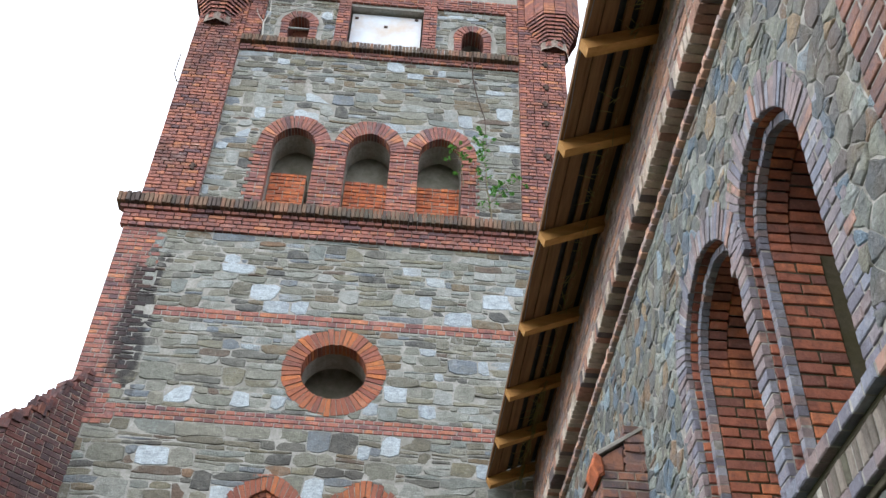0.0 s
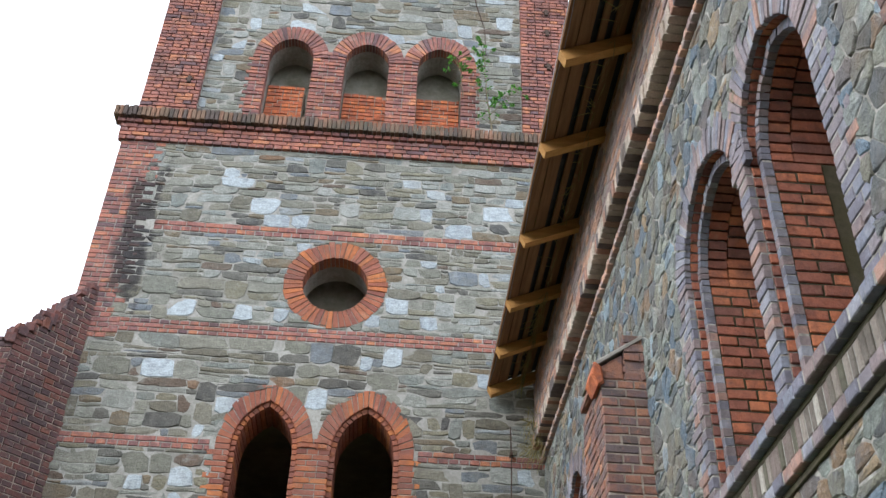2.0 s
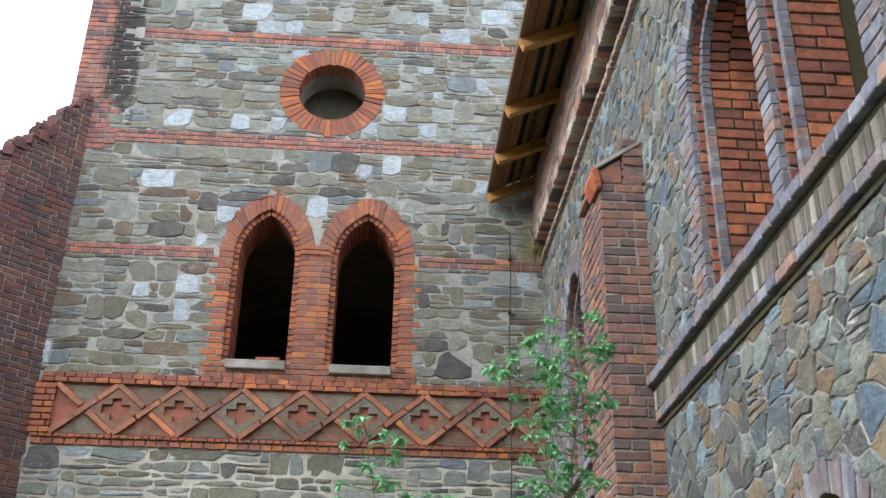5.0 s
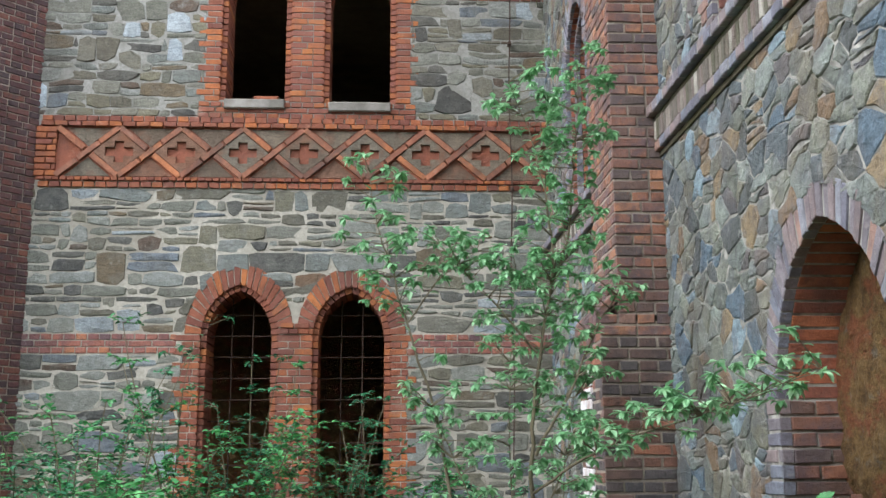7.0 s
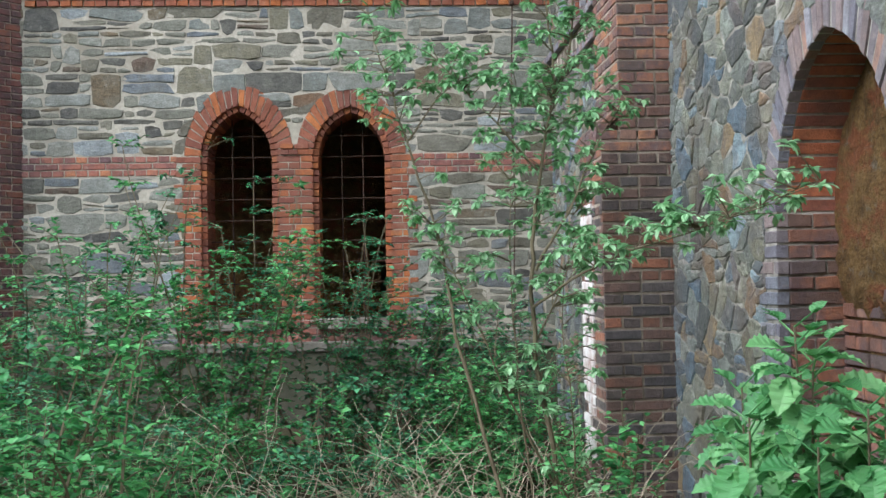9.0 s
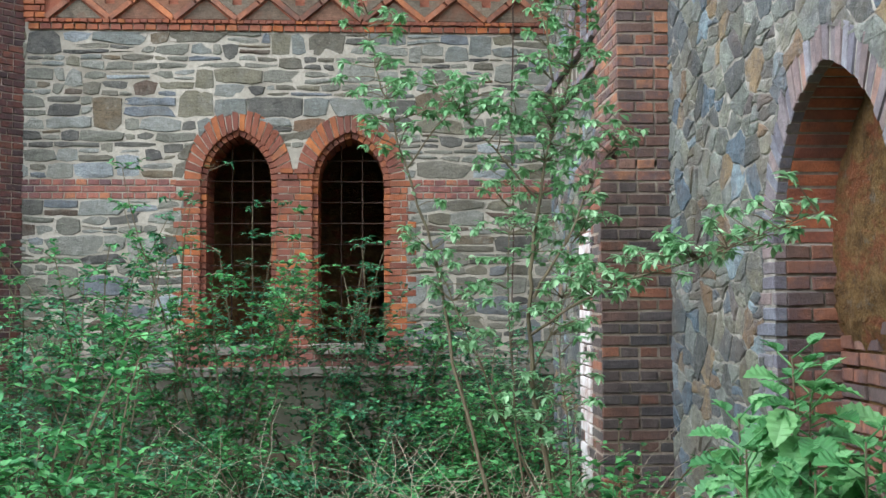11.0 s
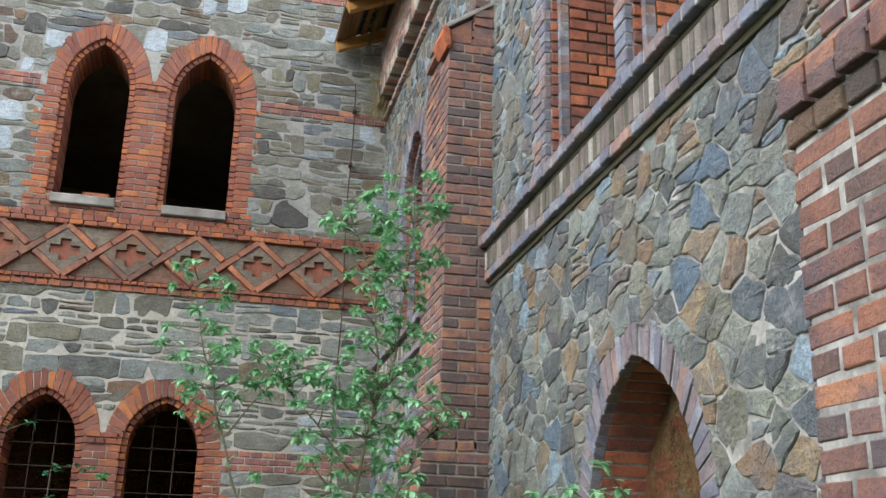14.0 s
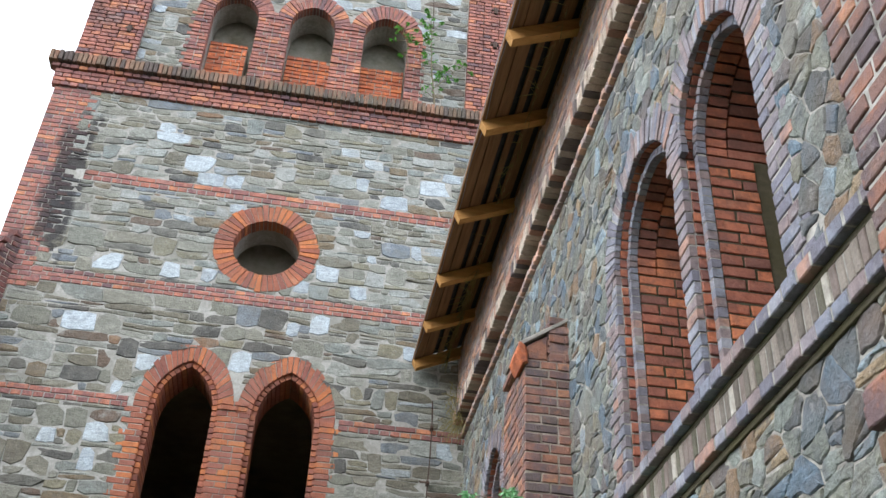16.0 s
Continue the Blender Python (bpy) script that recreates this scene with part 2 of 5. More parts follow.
def crumbled_plaster():
    """Ochre plaster, lost in places down to reddish dust and grey mortar."""
    k = Mat("ochre_plaster", 0.95)
    grain = k.noise(70, 6, 0.75)
    c = k.ramp(k.noise(7, 6, 0.7), [(0.3, (0.075, 0.042, 0.02)), (0.5, (0.20, 0.12, 0.047)), (0.7, (0.28, 0.18, 0.078))])
    c = k.mix(k.ramp(k.noise(3.5, 5, 0.7, (1, 1, 1.6)), [(0.5, grey(0.0)), (0.6, grey(0.9))]), c, (0.24, 0.085, 0.04))
    c = k.mix(k.ramp(k.noise(11, 6, 0.75), [(0.58, grey(0.0)), (0.68, grey(0.8))]), c, (0.19, 0.165, 0.13))
    c = k.mix(0.9, c, k.ramp(grain, [(0.3, grey(0.45)), (0.7, grey(1.4))]), "MULTIPLY")
    k.bump(k.math("ADD", grain, k.math("MULTIPLY", k.noise(16, 5, 0.7), 2.0)), 1.0, 0.03)
    return k.colour(c)


plaster_ochre = crumbled_plaster()
dark_render = plain("dark_plinth_render", (0.05, 0.05, 0.04), (0.13, 0.125, 0.10), 7, dirt=(0.05, 0.06, 0.035), dirt_scale=2.0)
dark_ledge = plain("dark_ledge_stone", (0.11, 0.105, 0.09), (0.21, 0.205, 0.18), 9, dirt=(0.08, 0.08, 0.06), dirt_scale=2.5)
concrete = plain("grey_concrete", (0.24, 0.225, 0.20), (0.36, 0.34, 0.31), 12, dirt=(0.14, 0.13, 0.11), dirt_scale=2.0)
wood_old = plain("yellowed_rafter_wood", (0.34, 0.17, 0.05), (0.52, 0.28, 0.095), 7, stretch=(0.25, 3, 3), bump=0.3)
wood_board = plain("brown_roof_board", (0.13, 0.065, 0.03), (0.26, 0.14, 0.065), 6, stretch=(4, 0.25, 4), bump=0.3)
roof_felt = plain("black_roofing_felt", (0.02, 0.02, 0.022), (0.05, 0.05, 0.05), 8)
sheet_zinc = plain("galvanised_gutter_sheet", (0.16, 0.17, 0.19), (0.30, 0.32, 0.35), 3, rough=0.5, bump=0.1, metal=0.4)
iron = plain("rusty_iron", (0.03, 0.025, 0.022), (0.09, 0.05, 0.035), 30, rough=0.8)
white_panel = plain("white_painted_sheet", (0.50, 0.55, 0.60), (0.66, 0.70, 0.74), 2.0, rough=0.5, bump=0.1, dirt=(0.55, 0.45, 0.36), dirt_scale=1.6)
whitewash = plain("flaking_whitewash", (0.62, 0.60, 0.62), (0.85, 0.84, 0.84), 14, dirt=(0.32, 0.2, 0.17), dirt_scale=7.0)
whitewash_grey = plain("pale_lime_smear", (0.15, 0.145, 0.13), (0.36, 0.35, 0.32), 16, bump=1.5, dirt=(0.17, 0.15, 0.125), dirt_scale=7.0)
soil = plain("leaf_littered_soil", (0.035, 0.026, 0.016), (0.10, 0.075, 0.045), 7, bump=1.0, dirt=(0.04, 0.06, 0.02), dirt_scale=0.8)
bark = plain("greenish_grey_bark", (0.10, 0.085, 0.055), (0.21, 0.18, 0.12), 25, stretch=(1, 1, 0.25))
dry_stalk = plain("dry_straw_stalk", (0.34, 0.29, 0.22), (0.60, 0.53, 0.43), 20)
screen_green = plain("shade_screen_green", (0.012, 0.022, 0.008), (0.05, 0.085, 0.028), 1.4, bump=1.0, dirt=(0.03, 0.028, 0.016), dirt_scale=0.5)
birch_bark = plain("pale_birch_bark", (0.35, 0.33, 0.29), (0.6, 0.58, 0.54), 20)


def leaf_material(name, a, b, c):
    k = Mat(name, 0.38)
    k.b.inputs["Specular IOR Level"].default_value = 0.4
    col = k.ramp(k.random(), [(0.0, a), (0.5, b), (1.0, c)])
    col = k.mix(0.6, col, k.ramp(k.noise(30, 3), [(0.3, grey(0.75)), (0.7, grey(1.2))]), "MULTIPLY")
    k.b.inputs["Subsurface Weight"].default_value = 0.0
    k.b.inputs["Transmission Weight"].default_value = 0.0
    t = k.n.new("ShaderNodeBsdfTranslucent")
    k.link(col, t.inputs[0])
    mixs = k.n.new("ShaderNodeMixShader")
    mixs.inputs[0].default_value = 0.32
    k.colour(col)
    out = k.n["Material Output"]
    k.link(k.b.outputs[0], mixs.inputs[1])
    k.link(t.outputs[0], mixs.inputs[2])
    k.link(mixs.outputs[0], out.inputs[0])
    return k.m


leaf_dark = leaf_material("dark_green_leaf", (0.010, 0.07, 0.034), (0.040, 0.215, 0.10), (0.15, 0.52, 0.26))
leaf_mid = leaf_material("green_leaf", (0.016, 0.11, 0.034), (0.062, 0.31, 0.10), (0.19, 0.60, 0.21))
leaf_fresh = leaf_material("pale_fresh_leaf", (0.17, 0.40, 0.19), (0.29, 0.58, 0.31), (0.48, 0.76, 0.48))
leaf_light = leaf_material("light_green_leaf", (0.045, 0.19, 0.03), (0.10, 0.32, 0.055), (0.20, 0.48, 0.10))
leaf_near = leaf_material("fresh_green_leaf", (0.05, 0.22, 0.075), (0.11, 0.35, 0.13), (0.22, 0.50, 0.21))
grass_dry = leaf_material("dry_grass", (0.20, 0.16, 0.05), (0.26, 0.22, 0.08), (0.16, 0.17, 0.05))


# ---- geometry helpers ----
def mesh_of(name, verts, faces, mat):
    me = bpy.data.meshes.new(name)
    me.from_pydata([tuple(v) for v in verts], [], faces)
    me.materials.append(mat)
    return me


def part(name, verts, faces, mat, parent, label="", kind=""):
    """One mesh object in world coordinates under a thing."""
    ob = new(name, mesh_of(name, verts, faces, mat))
    ob.parent = parent
    return tagged(ob, label, kind=kind)


def thing(name, label, category, at=(0, 0, 0), group="", kind=""):
    ob = new(name)
    ob.empty_display_size = 0.2
    return tagged(ob, label, category, group, kind)


def join(pieces):
    verts, faces = [], []
    for v, f in pieces:
        o = len(verts)
        verts += v
        faces += [tuple(i + o for i in q) for q in f]
    return verts, faces


# planes: (u, v, d) to the world; d stands out of the wall towards its open side
def south(y):
    return lambda u, v, d: (u, y - d, v)


def west(x):
    return lambda u, v, d: (x - d, -u, v)


def east(x):
    return lambda u, v, d: (x + d, u, v)


def inset(x, by):
    return math.copysign(max(abs(x) - by, abs(x) * 0.4), x)


def prism(plane, poly, front, back, bevel=0.004, bulge=None):
    """A piece with the outline poly (counter-clockwise), chamfered at its front edge."""
    n = len(poly)
    cu, cv = sum(p[0] for p in poly) / n, sum(p[1] for p in poly) / n
    size = max(0.02, min(max(p[0] for p in poly) - min(p[0] for p in poly), max(p[1] for p in poly) - min(p[1] for p in poly)))
    verts, faces = [], []
    for u, v in poly:
        verts.append(plane(u, v, back))
    for u, v in poly:
        verts.append(plane(u, v, front - bevel))
    if bulge:
        rnd, amount = bulge
        tilt_u, tilt_v = rnd.uniform(-0.05, 0.05), rnd.uniform(-0.05, 0.05)
        for u, v in poly:
            du, dv = inset(u - cu, bevel), inset(v - cv, bevel)
            verts.append(plane(cu + du, cv + dv, front + du * tilt_u + dv * tilt_v + rnd.uniform(-amount, amount)))
        verts.append(plane(cu + rnd.uniform(-.2, .2) * size, cv + rnd.uniform(-.2, .2) * size, front + rnd.uniform(0, amount * 1.6)))
        c = 3 * n
        for i in range(n):
            faces.append((2 * n + i, 2 * n + (i + 1) % n, c))
    else:
        for u, v in poly:
            verts.append(plane(cu + inset(u - cu, bevel), cv + inset(v - cv, bevel), front))
        faces.append(tuple(range(2 * n, 3 * n)))
    for r in (0, n):
        for i in range(n):
            j = (i + 1) % n
            faces.append((r + i, r + j, r + n + j, r + n + i))
    return verts, faces


def quad(u0, v0, u1, v1):
    return [(u0, v0), (u1, v0), (u1, v1), (u0, v1)]


def block(plane, u0, u1, v0, v1, d0, d1, bevel=0.004):
    """A closed box on a plane."""
    v, f = prism(plane, quad(u0, v0, u1, v1), d1, d0, bevel)
    return v, f + [(3, 2, 1, 0)]


def emit(pieces, name, rest_name, mat, parent, key=None, limit=300, rest_label=""):
    """The nearest pieces as objects of their own, the others as one joined mesh."""
    if key:
        pieces = sorted(pieces, key=lambda p: key(p[0][0]))
    for v, f in pieces[:limit]:
        n = len(v)
        c = [sum(p[i] for p in v) / n for i in range(3)]
        ob = new(name, mesh_of(name, [(p[0] - c[0], p[1] - c[1], p[2] - c[2]) for p in v], f, mat))
        ob.location = c
        ob.parent = parent
    if pieces[limit:]:
        v, f = join(pieces[limit:])
        part(rest_name, v, f, mat, parent, rest_label, "stuff")


class Arch:
    """An upright opening with a pointed head."""

    def __init__(self, c, w, v0, vs, va):
        self.c, self.h, self.v0, self.vs, self.va = c, w / 2, v0, vs, va
        rise = va - vs
        self.r = (rise * rise + self.h * self.h) / w
        self.o = self.r - self.h

    def half(self, v, m=0.0):
        if v < self.vs:
            return self.h + m if v > self.v0 - m * 0.2 else -1
        q = (self.r + m) ** 2 - (v - self.vs) ** 2
        return math.sqrt(q) - self.o if q > 0 else -1

    def inside(self, u, v, m=0.0):
        return abs(u - self.c) < self.half(v, m)

    def middle(self, v):
        return self.c, min(max(v, self.v0 + 0.2), self.vs)

    def outline(self, m=0.0, n=9):
        """Counter-clockwise, from the lower left corner."""
        top = math.acos(min(1, self.o / (self.r + m)))
        right = [(self.c - self.o + (self.r + m) * math.cos(a), self.vs + (self.r + m) * math.sin(a)) for a in np.linspace(0, top, n)]
        left = [(2 * self.c - u, v) for u, v in reversed(right[:-1])]
        return [(self.c - self.h - m, self.v0), (self.c + self.h + m, self.v0)] + right + left

    def ring(self, plane, rnd, thick, front, back, brick=0.075, m=0.0, joint=0.014, crown=None):
        """The bricks of the arch, set on edge."""
        out = []
        r0, r1 = self.r + m, self.r + m + thick
        top = math.acos(min(1, self.o / r0))
        n = max(4, round(top * (r0 + 0.3 * thick) / brick))
        for i in range(n):
            a0, a1 = top * i / n, top * (i + 1) / n
            g0, g1 = joint / 2 / r0, joint / 2 / r1
            if crown:
                # the outer line is a rounder curve than the opening
                rise = self.va - self.vs + crown
                e0, e1 = (0.5 * math.pi * (i + k) / n for k in (0.075, 0.925))
                for s in (1, -1):
                    rise = self.va - self.vs + crown + rnd.uniform(-.014, .012)
                    q = [(-self.o + r0 * math.cos(a0 + g0), r0 * math.sin(a0 + g0)), ((self.h + thick) * math.cos(e0), rise * math.sin(e0)),
                         ((self.h + thick) * math.cos(e1), rise * math.sin(e1)), (-self.o + r0 * math.cos(a1 - g0), r0 * math.sin(a1 - g0))]
                    q = [(self.c + s * u, self.vs + v) for u, v in q]
                    out.append(prism(plane, q if s > 0 else q[::-1], front + rnd.uniform(-0.008, 0.005), back, 0.004))
                continue
            for s in (1, -1):
                pts = [(r0, a0 + g0), (r1, a0 + g1), (r1, (a1 if i < n - 1 else math.acos(min(1, self.o / r1))) - g1), (r0, a1 - g0)]
                q = [(self.c + s * (-self.o + r * math.cos(a)), self.vs + r * math.sin(a)) for r, a in pts]
                if s < 0:
                    q.reverse()
                out.append(prism(plane, q, front + rnd.uniform(-0.004, 0.004), back, 0.003))
        return out


class Round:
    def __init__(self, c, v, r):
        self.c, self.v, self.r = c, v, r

    def inside(self, u, v, m=0.0):
        return math.hypot(u - self.c, v - self.v) < self.r + m

    def middle(self, v):
        return self.c, self.v

    def outline(self, m=0.0, n=36):
        return [(self.c + (self.r + m) * math.cos(a), self.v + (self.r + m) * math.sin(a)) for a in np.linspace(0, 2 * math.pi, n, endpoint=False)]

    def ring(self, plane, rnd, thick, front, back, brick=0.078, m=0.0):
        out, r0, r1 = [], self.r + m, self.r + m + thick
        n = round(2 * math.pi * r0 / brick)
        for i in range(n):
            a0, a1 = 2 * math.pi * i / n, 2 * math.pi * (i + 1) / n
            r1 = self.r + m + thick + rnd.uniform(-.014, .010)
            g0, g1 = rnd.uniform(.003, .006), rnd.uniform(.004, .008)
            pts = [(r0 + rnd.uniform(-.006, .012), a0 + g0 / r0), (r1, a0 + g1 / r1), (r1, a1 - g1 / r1), (r0, a1 - g0 / r0)]
            out.append(prism(plane, [(self.c + r * math.cos(a), self.v + r * math.sin(a)) for r, a in pts], front + rnd.uniform(-0.010, 0.006), back, 0.004))
        return out


class Box:
    def __init__(self, u0, u1, v0, v1):
        self.u0, self.u1, self.v0, self.v1 = u0, u1, v0, v1

    def inside(self, u, v, m=0.0):
        return self.u0 - m < u < self.u1 + m and self.v0 - m < v < self.v1 + m

    def middle(self, v):
        return (self.u0 + self.u1) / 2, min(max(v, self.v0 + 0.1), self.v1 - 0.1)

    def outline(self, m=0.0):
        return quad(self.u0 - m, self.v0 - m, self.u1 + m, self.v1 + m)


def cut(poly, a, b, c):
    """The part of a convex outline where a*u + b*v <= c."""
    out = []
    for i, p in enumerate(poly):
        q = poly[(i + 1) % len(poly)]
        fp, fq = a * p[0] + b * p[1] - c, a * q[0] + b * q[1] - c
        if fp <= 0:
            out.append(p)
        if fp * fq < 0:
            t = fp / (fp - fq)
            out.append((p[0] + (q[0] - p[0]) * t, p[1] + (q[1] - p[1]) * t))
    return out


def shrink(poly, g):
    out = poly
    for i, p in enumerate(poly):
        q = poly[(i + 1) % len(poly)]
        dx, dy = q[0] - p[0], q[1] - p[1]
        ln = math.hypot(dx, dy)
        if ln < 1e-6:
            continue
        a, b = dy / ln, -dx / ln
        out = cut(out, a, b, a * p[0] + b * p[1] - g)
        if len(out) < 3:
            return []
    return out


def area(poly):
    return 0.5 * sum(p[0] * q[1] - q[0] * p[1] for p, q in zip(poly, poly[1:] + poly[:1]))


def rubble(plane, rnd, u0, u1, v0, v1, step, aspect, openings=(), margin=0.12, gap=0.013, split=0.42, depth=0.013, drop=0.24, bend=0.0, relief=0.003):
    """Random rubble: uneven stones that fill a rectangle, with joints between them."""
    su, sv = step * aspect, step
    nu, nv = max(1, int((u1 - u0) / su)), max(1, int((v1 - v0) / sv))
    su, sv = (u1 - u0) / nu, (v1 - v0) / nv
    seeds = {}
    for i in range(-1, nu + 1):
        for j in range(-1, nv + 1):
            if rnd.random() < drop and 0 <= i < nu and 0 <= j < nv:
                continue
            seeds[i, j] = ((i + (0.5 if j % 2 else 0.0) + rnd.uniform(0.02, 0.98)) * su, (j + rnd.uniform(0.05, 0.95)) * sv)
    out = []
    for (i, j), p in seeds.items():
        poly = quad(0, 0, u1 - u0, v1 - v0)
        poly = cut(cut(poly, 1, 0, p[0] + 2 * su), -1, 0, -p[0] + 2 * su)
        if len(poly) > 2:
            poly = cut(cut(poly, 0, 1, p[1] + 2 * sv), 0, -1, -p[1] + 2 * sv)
        for di in range(-3, 4):
            for dj in range(-2, 3):
                q = seeds.get((i + di, j + dj))
                if q is None or (di == 0 and dj == 0) or len(poly) < 3:
                    continue
                # cells are measured in a space squeezed along u
                a, b = (q[0] - p[0]) / aspect ** 2, q[1] - p[1]
                c = ((q[0] ** 2 - p[0] ** 2) / aspect ** 2 + q[1] ** 2 - p[1] ** 2) / 2
                poly = cut(poly, a, b, c)
        if len(poly) < 3:
            continue
        bits = [poly]
        if rnd.random() < split:
            lo, hi = min(q[1] for q in poly), max(q[1] for q in poly)
            n = 2 if hi - lo < step * 1.2 else rnd.choice((2, 3))
            bits, rest = [], poly
            t = rnd.uniform(-0.12, 0.12)
            for k in range(1, n):
                c = lo + (hi - lo) * (k + rnd.uniform(-0.15, 0.15)) / n + t * p[0]
                bits.append(cut(rest, t, 1, c))
                rest = cut(rest, -t, -1, -c)
            bits.append(rest)
        for b in bits:
            if len(b) < 3:
                continue
            b = shrink(b, gap * rnd.uniform(0.35, 1.25))
            if len(b) < 3 or area(b) < 0.0012:
                continue
            r = rnd.uniform(0.02, 0.09)
            soft = []
            for k, q in enumerate(b):
                e, f = b[k - 1], b[(k + 1) % len(b)]
                if math.hypot(e[0] - q[0], e[1] - q[1]) < 0.02:
                    soft.append(q)
                    continue
                soft.append((q[0] + (e[0] - q[0]) * r, q[1] + (e[1] - q[1]) * r))
                soft.append((q[0] + (f[0] - q[0]) * r, q[1] + (f[1] - q[1]) * r))
            rough = []
            for k, q in enumerate(soft):
                e = soft[(k + 1) % len(soft)]
                rough.append(q)
                ln = math.hypot(e[0] - q[0], e[1] - q[1])
                for t in ((0.5,) if ln < 0.12 else (0.33, 0.67)) if ln > 0.06 else ():
                    t, s = t + rnd.uniform(-.1, .1), rnd.uniform(-.06, .06)
                    rough.append((q[0] + (e[0] - q[0]) * t - (e[1] - q[1]) * s, q[1] + (e[1] - q[1]) * t + (e[0] - q[0]) * s))
            b = [(u + u0 + rnd.uniform(-.004, .004), v + v0 + rnd.uniform(-.004, .004)) for u, v in rough]
            if bend:
                b = [(u + bend * noise.noise((u * 4.5, v * 4.5, 3)) + 0.35 * bend * noise.noise((u * 15, v * 15, 8)),
                      v + 0.8 * bend * noise.noise((u * 4.5, v * 4.5, 21)) + 0.3 * bend * noise.noise((u * 15, v * 15, 28))) for u, v in b]
            hits = 0
            for o in openings:
                moved = []
                for u, v in b:
                    if o.inside(u, v, margin):
                        hits += 1
                        cu, cv = o.middle(v)
                        du, dv = u - cu, v - cv
                        ln = math.hypot(du, dv) or 1
                        for s in range(60):
                            u, v = u + du / ln * 0.02, v + dv / ln * 0.02
                            if not o.inside(u, v, margin):
                                break
                    moved.append((u, v))
                if hits >= len(b) - 1:
                    break
                b = moved
            if hits >= len(b) - 1 or area(b) < 0.0015:
                continue
            out.append(prism(plane, b, depth * rnd.uniform(0.25, 1.0), -0.03, 0.003 + relief, (rnd, relief)))
    return out


def clear_of(b, openings, margin):
    """Moves an outline off the openings; None if it lies inside one."""
    hits = 0
    for o in openings:
        moved = []
        for u, v in b:
            if o.inside(u, v, margin):
                hits += 1
                cu, cv = o.middle(v)
                du, dv = u - cu, v - cv
                ln = math.hypot(du, dv) or 1
                for s in range(60):
                    u, v = u + du / ln * 0.02, v + dv / ln * 0.02
                    if not o.inside(u, v, margin):
                        break
            moved.append((u, v))
        if hits >= len(b) - 1:
            return None
        b = moved
    cu, cv = sum(p[0] for p in b) / len(b), sum(p[1] for p in b) / len(b)
    if any(o.inside(u, v, margin * 0.6) for o in openings for u, v in b + [(cu, cv)]):
        return None
    return b if area(b) > 0.001 else None


